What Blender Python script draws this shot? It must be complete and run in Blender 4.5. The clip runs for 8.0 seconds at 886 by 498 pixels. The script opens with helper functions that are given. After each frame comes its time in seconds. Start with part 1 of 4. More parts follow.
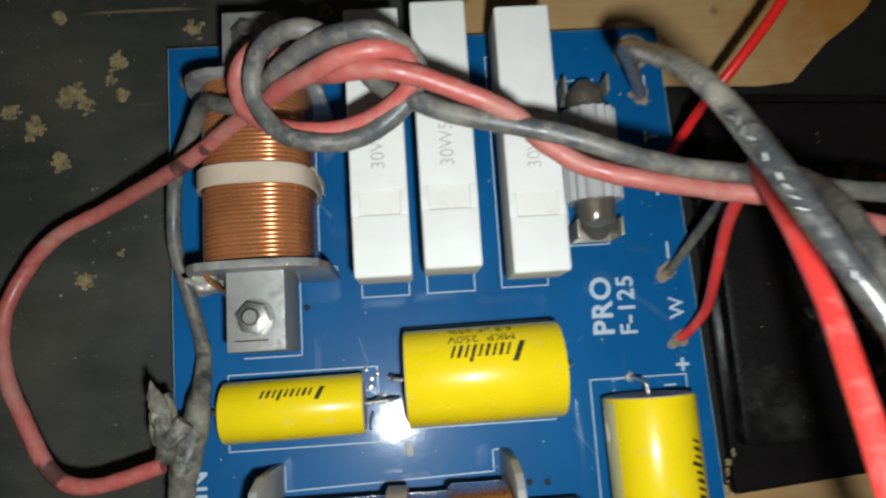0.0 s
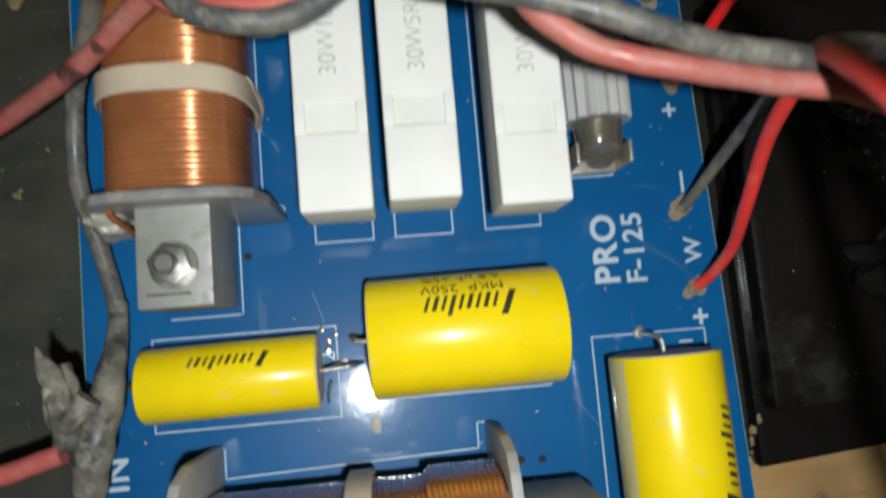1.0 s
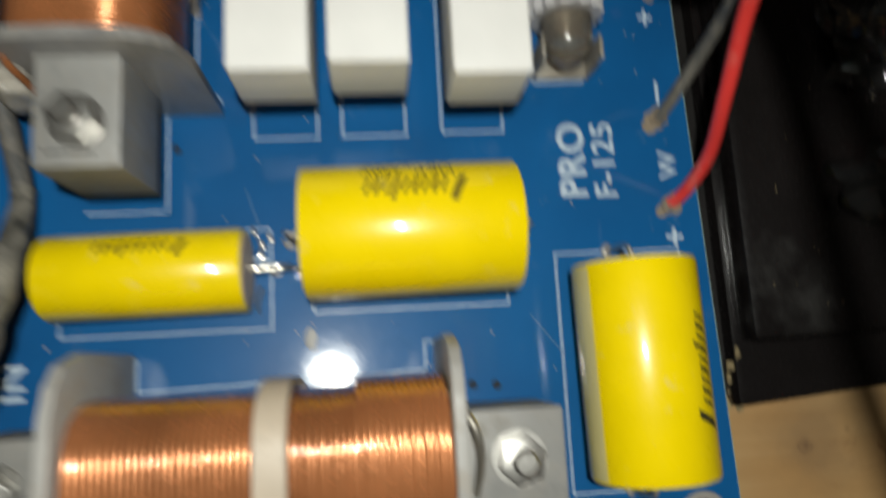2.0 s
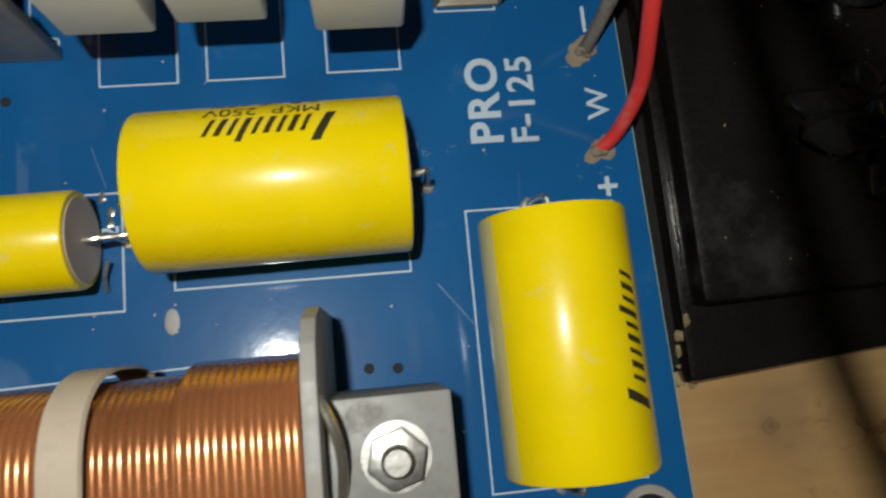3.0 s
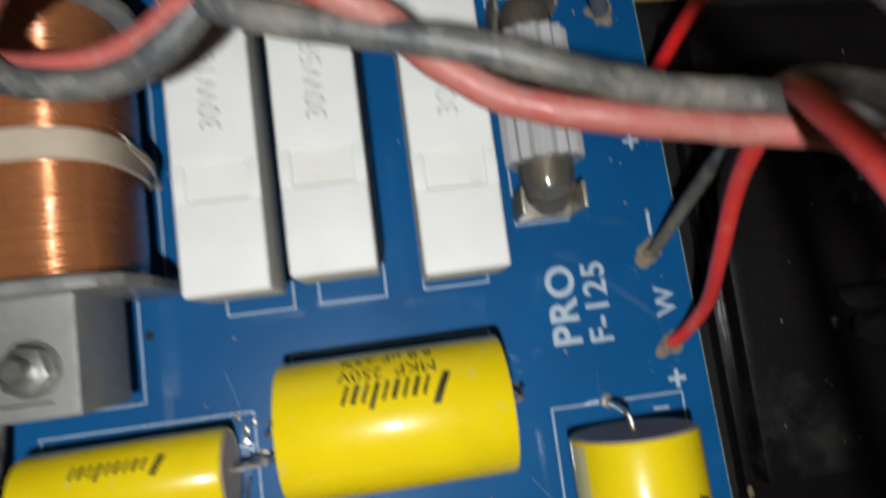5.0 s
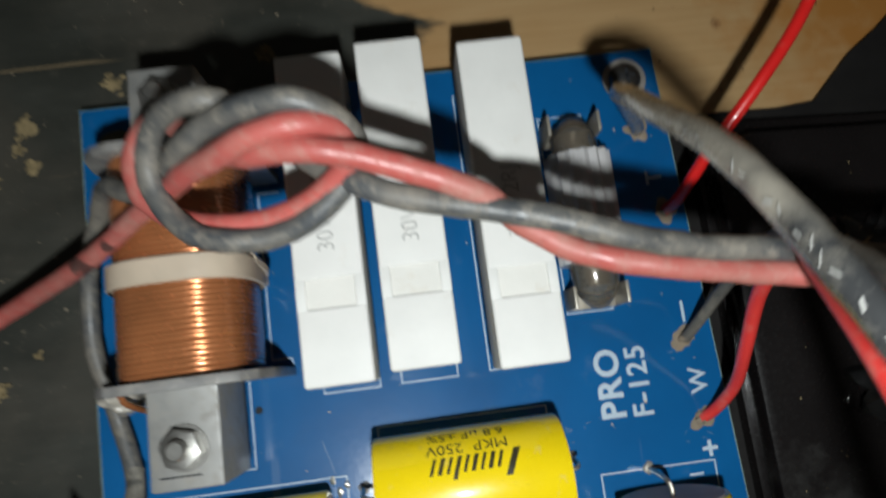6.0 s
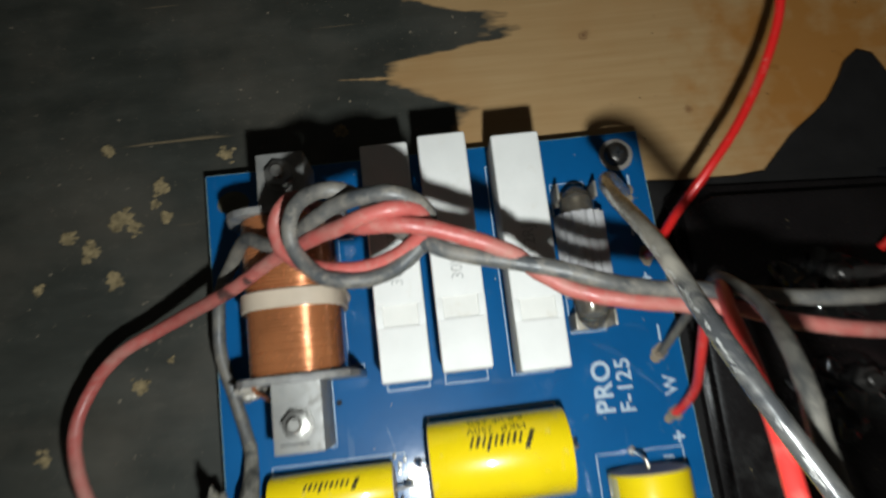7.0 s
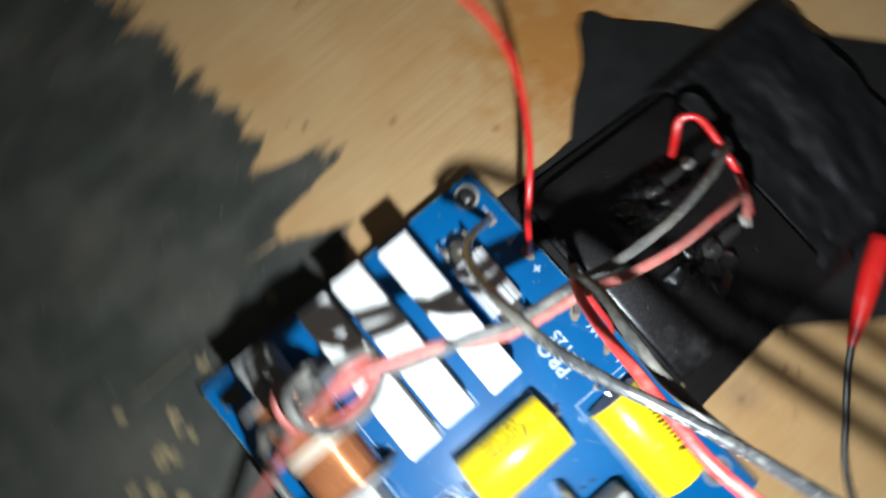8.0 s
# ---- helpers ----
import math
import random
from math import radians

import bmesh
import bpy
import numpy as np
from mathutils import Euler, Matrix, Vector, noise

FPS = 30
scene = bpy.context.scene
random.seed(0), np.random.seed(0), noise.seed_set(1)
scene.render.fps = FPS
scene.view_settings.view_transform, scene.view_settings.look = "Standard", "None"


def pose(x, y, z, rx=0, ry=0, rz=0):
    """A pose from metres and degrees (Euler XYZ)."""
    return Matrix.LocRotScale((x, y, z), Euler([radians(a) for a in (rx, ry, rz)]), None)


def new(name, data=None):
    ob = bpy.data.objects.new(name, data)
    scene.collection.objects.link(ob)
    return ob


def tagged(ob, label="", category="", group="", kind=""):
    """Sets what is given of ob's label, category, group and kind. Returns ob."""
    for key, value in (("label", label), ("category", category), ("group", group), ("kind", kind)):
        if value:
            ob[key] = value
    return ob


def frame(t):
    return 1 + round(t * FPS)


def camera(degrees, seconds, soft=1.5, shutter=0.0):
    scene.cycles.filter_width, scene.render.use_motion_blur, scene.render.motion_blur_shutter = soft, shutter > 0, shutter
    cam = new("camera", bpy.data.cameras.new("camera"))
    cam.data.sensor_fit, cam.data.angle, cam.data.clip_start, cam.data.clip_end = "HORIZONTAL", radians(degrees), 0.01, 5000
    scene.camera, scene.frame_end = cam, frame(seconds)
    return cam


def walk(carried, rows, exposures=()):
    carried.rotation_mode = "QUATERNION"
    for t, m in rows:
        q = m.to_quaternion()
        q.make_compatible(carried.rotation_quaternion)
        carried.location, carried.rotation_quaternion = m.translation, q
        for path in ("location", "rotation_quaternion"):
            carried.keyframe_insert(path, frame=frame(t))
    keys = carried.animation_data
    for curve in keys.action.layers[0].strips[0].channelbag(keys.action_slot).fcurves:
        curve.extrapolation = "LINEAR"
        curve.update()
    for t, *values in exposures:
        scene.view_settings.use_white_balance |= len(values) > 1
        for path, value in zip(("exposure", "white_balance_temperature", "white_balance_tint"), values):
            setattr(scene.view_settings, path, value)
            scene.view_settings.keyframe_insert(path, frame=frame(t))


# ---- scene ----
cam = camera(65.63, 8.0, soft=2.3, shutter=0.9)
ROWS = [
    (0, -0.00752, -0.00241, 0.18028, 8.750, -1.890, -3.644),
    (0.5, -0.01153, 0.00237, 0.16677, 6.523, -1.852, -4.269),
    (1, -0.00570, -0.00526, 0.14991, 6.269, -3.763, -4.769),
    (1.5, -0.01209, -0.01405, 0.14719, 7.203, -2.830, -4.723),
    (2, 0.00076, -0.02833, 0.13419, 8.921, -5.096, -3.113),
    (2.2, 0.00605, -0.03529, 0.12585, 9.138, -4.891, -4.118),
    (3.3, 0.02041, -0.02946, 0.11490, 7.679, -5.228, -5.302),
    (3.5, 0.02055, -0.02799, 0.11482, 6.924, -5.286, -5.283),
    (4, 0.02100, -0.02389, 0.11618, 5.086, -4.393, -5.665),
    (4.5, 0.01558, -0.01339, 0.12222, 4.675, -4.531, -6.646),
    (5, 0.00941, 0.00620, 0.13328, 6.678, -3.225, -7.404),
    (5.2, 0.00684, 0.00750, 0.13740, 7.903, -3.044, -7.262),
    (6.3, -0.00109, 0.01967, 0.16811, 10.133, -0.969, -7.340),
    (6.5, -0.00249, 0.02072, 0.17820, 10.914, -0.826, -7.102),
    (7, -0.00709, 0.01254, 0.20445, 11.185, -0.435, -6.547),
    (7.5, -0.00753, -0.00028, 0.23273, 11.009, -0.863, -11.053),
    (7.7, -0.00668, 0.00807, 0.24472, 10.580, -1.101, -19.274),
    (7.8, 0.00138, 0.01509, 0.25116, 9.717, -0.121, -25.114),
    (8, 0.01530, 0.03417, 0.26465, 7.692, 1.107, -39.885),
]
SIZE = 1.22  # the fitted plan, brought to the true length of a 30 W resistor
walk(cam, [(t, pose(SIZE * x, SIZE * y, SIZE * z, rx, ry, rz)) for t, x, y, z, rx, ry, rz in ROWS],
     [(0, 0.0, 6350, 10), (1, 0.0, 6500, 10), (1.5, -0.05, 6850, 10), (2, -0.1, 6900, 11), (4, -0.4, 6850, 12), (5, -0.2, 6480, 14),
      (6.5, 0.0, 6350, 10), (7.2, 0.15, 6350, 10), (7.5, 0.42, 6350, 10), (8, 1.25, 5900, 10)])


# ---- light: the phone's lamp, held below the lens; a dark closed cabinet around it ----
world = bpy.data.worlds.new("world")
world.use_nodes = True
world.node_tree.nodes["Background"].inputs[0].default_value = (0.5, 0.55, 0.6, 1)
world.node_tree.nodes["Background"].inputs[1].default_value = 0.02
scene.world = world
flash = bpy.data.lights.new("flash", "POINT")
flash.energy, flash.shadow_soft_size, flash.color = 1.9, 0.0040, (0.945, 1.0, 0.975)
lamp = new("flash", flash)
MM = 0.001 * SIZE
FLOOR = 1.5  # height of the panel's face, mm
lamp.location = (1 * MM, -19 * MM, 187 * MM)


# ---- materials ----
def nodes_of(m):
    m.use_nodes = True
    nt = m.node_tree
    return nt, nt.nodes, nt.links, nt.nodes["Principled BSDF"]


def add_noise(nt, scale, detail=4.0, stretch=None, rough=0.55):
    co = nt.nodes.new("ShaderNodeTexCoord")
    mp = nt.nodes.new("ShaderNodeMapping")
    mp.inputs["Scale"].default_value = stretch or (1, 1, 1)
    no = nt.nodes.new("ShaderNodeTexNoise")
    no.inputs["Scale"].default_value = scale
    no.inputs["Detail"].default_value = detail
    no.inputs["Roughness"].default_value = rough
    nt.links.new(co.outputs["Object"], mp.inputs["Vector"])
    nt.links.new(mp.outputs["Vector"], no.inputs["Vector"])
    return no.outputs["Fac"]


def ramp(nt, fac, stops):
    r = nt.nodes.new("ShaderNodeValToRGB")
    while len(r.color_ramp.elements) < len(stops):
        r.color_ramp.elements.new(0.5)
    for e, (p, c) in zip(r.color_ramp.elements, stops):
        e.position, e.color = p, (*c, 1) if len(c) == 3 else c
    nt.links.new(fac, r.inputs["Fac"])
    return r.outputs["Color"]


def mixed(nt, fac, a, b, kind="MIX"):
    x = nt.nodes.new("ShaderNodeMix")
    x.data_type, x.blend_type = "RGBA", kind
    for sock, v in ((x.inputs[0], fac), (x.inputs[6], a), (x.inputs[7], b)):
        if isinstance(v, bpy.types.NodeSocket):
            nt.links.new(v, sock)
        else:
            sock.default_value = v if isinstance(v, float) else (*v, 1)
    return x.outputs[2]


def calc(nt, op, a, b=0.0):
    x = nt.nodes.new("ShaderNodeMath")
    x.operation = op
    for sock, v in zip(x.inputs, (a, b)):
        if isinstance(v, bpy.types.NodeSocket):
            nt.links.new(v, sock)
        else:
            sock.default_value = v
    return x.outputs[0]


def surface(name, base, rough=0.5, metal=0.0, var=0.15, dust=0.0, dust_col=(0.33, 0.28, 0.22), grain=900.0, blotch=90.0,
            bump=0.15, depth=0.0002, coat=0.0, stretch=None, spec=0.5, coat_rough=0.08, grime=0.0):
    """A surface with fine grain, broad blotches, dust patches and a little relief."""
    m = bpy.data.materials.new(name)
    nt, _, links, p = nodes_of(m)
    fine, broad = add_noise(nt, grain, 5, stretch), add_noise(nt, blotch, 3)
    lo = tuple(c * (1 - var) for c in base)
    hi = tuple(min(1, c * (1 + var)) for c in base)
    col = ramp(nt, broad, [(0.3, lo), (0.7, hi)])
    col = mixed(nt, calc(nt, "MULTIPLY", fine, 0.35), col, lo)
    rgh = calc(nt, "ADD", calc(nt, "MULTIPLY", fine, 0.2), rough - 0.1)
    if dust:
        patch = ramp(nt, add_noise(nt, blotch * 1.7, 6, None, 0.65), [(0.62 - 0.3 * dust, (0, 0, 0)), (0.75, (1, 1, 1))])
        amount = calc(nt, "MULTIPLY", patch, min(1.0, 0.45 + dust * 0.5))
        col = mixed(nt, amount, col, dust_col)
        rgh = calc(nt, "ADD", rgh, calc(nt, "MULTIPLY", amount, 0.4))
    if grime:
        fleck = ramp(nt, add_noise(nt, 330, 6, None, 0.7), [(0.5, (0, 0, 0)), (0.66, (1, 1, 1))])
        col = mixed(nt, calc(nt, "MULTIPLY", fleck, grime), col, dust_col)
        dark = ramp(nt, add_noise(nt, 210, 5, None, 0.65), [(0.56, (0, 0, 0)), (0.7, (1, 1, 1))])
        col = mixed(nt, calc(nt, "MULTIPLY", dark, grime * 0.8), col, tuple(c * 0.4 for c in base))
        rgh = calc(nt, "ADD", rgh, calc(nt, "MULTIPLY", fleck, 0.25))
    links.new(col, p.inputs["Base Color"])
    links.new(rgh, p.inputs["Roughness"])
    p.inputs["Metallic"].default_value = metal
    p.inputs["Coat Weight"].default_value = coat
    p.inputs["Coat Roughness"].default_value = coat_rough
    p.inputs["Specular IOR Level"].default_value = spec
    if bump:
        b = nt.nodes.new("ShaderNodeBump")
        b.inputs["Strength"].default_value, b.inputs["Distance"].default_value = bump, depth
        links.new(fine, b.inputs["Height"])
        links.new(b.outputs["Normal"], p.inputs["Normal"])
    return m


def panel_material():
    """Bare pine board with knots, brushed over in part with dark grey-green paint."""
    m = bpy.data.materials.new("painted_pine")
    nt, _, links, p = nodes_of(m)
    co = nt.nodes.new("ShaderNodeTexCoord")
    sep = nt.nodes.new("ShaderNodeSeparateXYZ")
    links.new(co.outputs["Object"], sep.inputs[0])
    x, y = sep.outputs["X"], sep.outputs["Y"]
    # wood
    grain = add_noise(nt, 60, 6, (0.35, 6, 1))
    tone = add_noise(nt, 14, 3)
    wood = ramp(nt, grain, [(0.25, (0.385, 0.235, 0.10)), (0.55, (0.43, 0.272, 0.122)), (0.8, (0.46, 0.30, 0.142))])
    wood = mixed(nt, calc(nt, "MULTIPLY", ramp(nt, tone, [(0.45, (0, 0, 0)), (0.7, (1, 1, 1))]), 0.55), wood, (0.36, 0.17, 0.045))
    knots = ramp(nt, add_noise(nt, 85, 1.5), [(0.72, (0, 0, 0)), (0.77, (1, 1, 1))])
    wood = mixed(nt, calc(nt, "MULTIPLY", knots, 0.8), wood, (0.12, 0.06, 0.025))
    for kx, ky, kr in ((83.5, -50, 2.6), (81.0, 88, 1.9), (52.0, 117, 2.6)):
        d = nt.nodes.new("ShaderNodeVectorMath")
        d.operation = "DISTANCE"
        links.new(co.outputs["Object"], d.inputs[0])
        d.inputs[1].default_value = (kx * MM, ky * MM, FLOOR * MM)
        ringed = calc(nt, "ADD", calc(nt, "DIVIDE", d.outputs["Value"], kr * MM), calc(nt, "MULTIPLY", calc(nt, "SUBTRACT", add_noise(nt, 240, 3), 0.5), 1.3))
        wood = mixed(nt, ramp(nt, ringed, [(0.1, (0.8, 0.8, 0.8)), (0.3, (0.3, 0.3, 0.3)), (0.45, (0.65, 0.65, 0.65)), (0.6, (0.15, 0.15, 0.15)), (1.0, (0, 0, 0))]), wood, (0.15, 0.07, 0.03))
    d = nt.nodes.new("ShaderNodeVectorMath")
    d.operation = "DISTANCE"
    links.new(co.outputs["Object"], d.inputs[0])
    d.inputs[1].default_value = (126 * MM, 98 * MM, 0)
    stain = calc(nt, "ADD", calc(nt, "DIVIDE", d.outputs["Value"], 52 * MM), calc(nt, "MULTIPLY", calc(nt, "SUBTRACT", add_noise(nt, 90, 5), 0.5), 1.6))
    wood = mixed(nt, ramp(nt, stain, [(0.3, (0.85, 0.85, 0.85)), (0.6, (0.4, 0.4, 0.4)), (0.95, (0, 0, 0))]), wood, (0.34, 0.135, 0.02))
    # curled brown stain, a soft dark halo and small pits
    d = nt.nodes.new("ShaderNodeVectorMath")
    d.operation = "DISTANCE"
    links.new(co.outputs["Object"], d.inputs[0])
    d.inputs[1].default_value = (98 * MM, -57 * MM, FLOOR * MM)
    near = ramp(nt, calc(nt, "DIVIDE", d.outputs["Value"], 15 * MM), [(0.5, (1, 1, 1)), (1.0, (0, 0, 0))])
    curl = ramp(nt, add_noise(nt, 115, 2.5), [(0.455, (0, 0, 0)), (0.485, (1, 1, 1)), (0.51, (1, 1, 1)), (0.535, (0, 0, 0))])
    wood = mixed(nt, calc(nt, "MULTIPLY", calc(nt, "MULTIPLY", curl, near), ramp(nt, add_noise(nt, 75, 3), [(0.45, (0.05, 0.05, 0.05)), (0.6, (0.75, 0.75, 0.75))])), wood, (0.19, 0.075, 0.025))
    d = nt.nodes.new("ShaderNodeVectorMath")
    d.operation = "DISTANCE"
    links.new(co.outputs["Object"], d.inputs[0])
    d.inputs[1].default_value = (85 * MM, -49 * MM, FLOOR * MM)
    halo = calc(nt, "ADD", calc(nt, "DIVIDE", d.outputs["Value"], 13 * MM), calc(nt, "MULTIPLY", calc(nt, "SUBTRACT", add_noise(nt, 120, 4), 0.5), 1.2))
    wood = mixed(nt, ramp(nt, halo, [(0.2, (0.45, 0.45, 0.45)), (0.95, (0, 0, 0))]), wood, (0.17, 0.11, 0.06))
    pits = ramp(nt, add_noise(nt, 330, 1.5), [(0.76, (0, 0, 0)), (0.79, (1, 1, 1))])
    wood = mixed(nt, calc(nt, "MULTIPLY", pits, 0.8), wood, (0.05, 0.025, 0.012))
    # paint
    strokes = add_noise(nt, 36, 6, (0.5, 1.7, 1), 0.62)
    blot = add_noise(nt, 19, 5)
    paint = ramp(nt, strokes, [(0.3, (0.021, 0.0225, 0.018)), (0.52, (0.031, 0.0325, 0.026)), (0.75, (0.048, 0.049, 0.040))])
    paint = mixed(nt, calc(nt, "MULTIPLY", ramp(nt, blot, [(0.46, (0, 0, 0)), (0.72, (1, 1, 1))]), 0.5), paint, (0.10, 0.085, 0.065))
    specks = ramp(nt, add_noise(nt, 420, 2.5), [(0.715, (0, 0, 0)), (0.76, (1, 1, 1))])
    paint = mixed(nt, calc(nt, "MULTIPLY", specks, 0.75), paint, (0.33, 0.27, 0.19))
    grit = ramp(nt, add_noise(nt, 1300, 2.0), [(0.69, (0, 0, 0)), (0.74, (1, 1, 1))])
    paint = mixed(nt, calc(nt, "MULTIPLY", calc(nt, "MULTIPLY", grit, ramp(nt, add_noise(nt, 33, 4), [(0.42, (0, 0, 0)), (0.62, (1, 1, 1))])), 0.7), paint, (0.26, 0.21, 0.15))
    scuff = ramp(nt, add_noise(nt, 150, 6, (1, 1.6, 1), 0.7), [(0.6, (0, 0, 0)), (0.72, (1, 1, 1))])
    paint = mixed(nt, calc(nt, "MULTIPLY", scuff, 0.22), paint, (0.13, 0.115, 0.09))
    scr = add_noise(nt, 30, 3, (0.25, 9, 1))
    thin = ramp(nt, scr, [(0.71, (0, 0, 0)), (0.74, (1, 1, 1))])
    paint = mixed(nt, calc(nt, "MULTIPLY", thin, 0.35), paint, (0.36, 0.26, 0.14))
    # ragged brush edge between the two
    rag = calc(nt, "ADD", calc(nt, "MULTIPLY", add_noise(nt, 26, 4, (0.6, 1.8, 1), 0.62), 0.62), calc(nt, "MULTIPLY", add_noise(nt, 13, 3), 0.4))
    reach = ((70, 12), (96, 12), (103, -2), (114, -1), (119, 24), (128, 22), (134, 2), (150, 3), (162, 15), (176, 4), (215, 2))
    along = calc(nt, "DIVIDE", calc(nt, "SUBTRACT", y, 70 * MM), 145 * MM)
    border = ramp(nt, along, [((b - 70) / 145, ((a + 20) / 50,) * 3) for b, a in reach])
    border = calc(nt, "MULTIPLY", calc(nt, "SUBTRACT", calc(nt, "MULTIPLY", border, 50.0), 20.0), MM)
    edge = calc(nt, "ADD", calc(nt, "SUBTRACT", x, border), calc(nt, "MULTIPLY", calc(nt, "SUBTRACT", rag, 0.5), 0.13))
    mask = ramp(nt, calc(nt, "ADD", calc(nt, "MULTIPLY", edge, 60), 0.5), [(0.3, (0, 0, 0)), (0.7, (1, 1, 1))])
    # a bare crack that runs into the paint
    off = calc(nt, "ABSOLUTE", calc(nt, "SUBTRACT", calc(nt, "ADD", y, calc(nt, "MULTIPLY", x, 0.07)), 108.0 * MM))
    off = calc(nt, "ADD", calc(nt, "DIVIDE", off, 1.5 * MM), calc(nt, "MULTIPLY", add_noise(nt, 200, 3), 0.8))
    off = calc(nt, "SUBTRACT", off, calc(nt, "MULTIPLY", calc(nt, "ADD", x, 12 * MM), 25.0))
    crack = calc(nt, "MULTIPLY", ramp(nt, off, [(0.5, (1, 1, 1)), (0.95, (0, 0, 0))]), ramp(nt, calc(nt, "DIVIDE", calc(nt, "ADD", x, 46 * MM), 20 * MM), [(0.0, (0, 0, 0)), (1.0, (1, 1, 1))]))
    mask = calc(nt, "MAXIMUM", mask, crack)
    links.new(mixed(nt, mask, paint, wood), p.inputs["Base Color"])
    links.new(calc(nt, "ADD", calc(nt, "MULTIPLY", strokes, 0.35), 0.36), p.inputs["Roughness"])
    b = nt.nodes.new("ShaderNodeBump")
    b.inputs["Strength"].default_value, b.inputs["Distance"].default_value = 0.22, 0.0006
    links.new(calc(nt, "ADD", strokes, calc(nt, "MULTIPLY", grain, 0.12)), b.inputs["Height"])
    links.new(b.outputs["Normal"], p.inputs["Normal"])
    return m


def mask_material():
    """Glossy blue solder mask with faint scratches and dull smears."""
    m = bpy.data.materials.new("solder_mask")
    nt, _, links, p = nodes_of(m)
    broad, fine = add_noise(nt, 38, 4), add_noise(nt, 700, 4)
    col = ramp(nt, broad, [(0.3, (0.0025, 0.078, 0.230)), (0.7, (0.0035, 0.102, 0.290))])
    smear = ramp(nt, add_noise(nt, 75, 6, None, 0.68), [(0.62, (0, 0, 0)), (0.80, (1, 1, 1))])
    col = mixed(nt, calc(nt, "MULTIPLY", smear, 0.2), col, (0.20, 0.24, 0.29))
    scr = ramp(nt, add_noise(nt, 150, 2, (1, 0.1, 1)), [(0.72, (0, 0, 0)), (0.74, (1, 1, 1))])
    col = mixed(nt, calc(nt, "MULTIPLY", scr, 0.10), col, (0.35, 0.4, 0.45))
    links.new(col, p.inputs["Base Color"])
    links.new(calc(nt, "ADD", calc(nt, "MULTIPLY", smear, 0.22), calc(nt, "ADD", calc(nt, "MULTIPLY", fine, 0.06), 0.36)), p.inputs["Roughness"])
    p.inputs["Specular IOR Level"].default_value = 0.12
    p.inputs["Coat Weight"].default_value, p.inputs["Coat Roughness"].default_value = 0.75, 0.09
    b = nt.nodes.new("ShaderNodeBump")
    b.inputs["Strength"].default_value, b.inputs["Distance"].default_value = 0.12, 0.0003
    links.new(add_noise(nt, 160, 3), b.inputs["Height"])
    # shading normals tilted evenly to shift the lamp's glare; the mesh stays flat
    co = nt.nodes.new("ShaderNodeTexCoord")
    sep = nt.nodes.new("ShaderNodeSeparateXYZ")
    links.new(co.outputs["Object"], sep.inputs[0])
    glare_tilt = nt.nodes.new("ShaderNodeBump")
    glare_tilt.inputs["Strength"].default_value, glare_tilt.inputs["Distance"].default_value = 1.0, 1.0
    links.new(calc(nt, "ADD", calc(nt, "MULTIPLY", sep.outputs["X"], -0.060), calc(nt, "MULTIPLY", sep.outputs["Y"], -0.042)), glare_tilt.inputs["Height"])
    links.new(b.outputs["Normal"], glare_tilt.inputs["Normal"])
    for sock in ("Normal", "Coat Normal"):
        links.new(glare_tilt.outputs["Normal"], p.inputs[sock])
    return m


def clear_material(name, tint, rough):
    m = bpy.data.materials.new(name)
    nt, _, links, p = nodes_of(m)
    p.inputs["Base Color"].default_value = (*tint, 1)
    p.inputs["Transmission Weight"].default_value = 0.9
    p.inputs["IOR"].default_value = 1.45
    links.new(calc(nt, "ADD", calc(nt, "MULTIPLY", add_noise(nt, 500, 3), 0.1), rough), p.inputs["Roughness"])
    return m


PANEL = panel_material()
MASK = mask_material()
SILK = surface("silk_print", (0.43, 0.52, 0.60), 0.5, var=0.08, bump=0.0)
SCRATCH = surface("mask_scratch", (0.09, 0.17, 0.29), 0.4, bump=0.0)
FIBRE = surface("board_edge", (0.24, 0.33, 0.26), 0.6, var=0.2)
CEMENT = surface("white_ceramic", (0.69, 0.685, 0.655), 0.6, var=0.05, dust=0.10, dust_col=(0.56, 0.52, 0.46), bump=0.25, depth=0.00012)
CEMENT_FILL = surface("cement_fill", (0.70, 0.69, 0.66), 0.65, var=0.05, dust=0.07, dust_col=(0.6, 0.55, 0.48), bump=0.3, depth=0.00015)
WINDOW_FILL = surface("window_fill", (0.685, 0.67, 0.625), 0.7, var=0.05, dust=0.10, dust_col=(0.55, 0.48, 0.38), bump=0.4, depth=0.0002)
PRINT = surface("grey_print", (0.42, 0.42, 0.40), 0.7, var=0.25, bump=0.0)
PALE_PRINT = surface("pale_print", (0.36, 0.355, 0.335), 0.6, var=0.4, bump=0.0)
INK = surface("black_ink", (0.035, 0.03, 0.012), 0.5, var=0.3, bump=0.0)
YELLOW = surface("yellow_film", (0.84, 0.62, 0.004), 0.30, spec=0.3, var=0.04, dust=0.03, dust_col=(0.55, 0.48, 0.25), bump=0.06, blotch=120, coat=0.6)
FILM = surface("film_edge", (0.60, 0.53, 0.24), 0.32, var=0.12, bump=0.05, coat=0.3)
EPOXY = surface("beige_epoxy", (0.58, 0.47, 0.38), 0.55, var=0.15)
COPPER = surface("enamelled_copper", (0.50, 0.185, 0.070), 0.25, metal=0.55, var=0.3, grain=500, blotch=55, bump=0.03, coat=1.0, coat_rough=0.035)
BOBBIN = surface("grey_bobbin", (0.20, 0.195, 0.19), 0.36, var=0.35, dust=0.6, dust_col=(0.30, 0.28, 0.245), coat=0.3, grime=0.5)
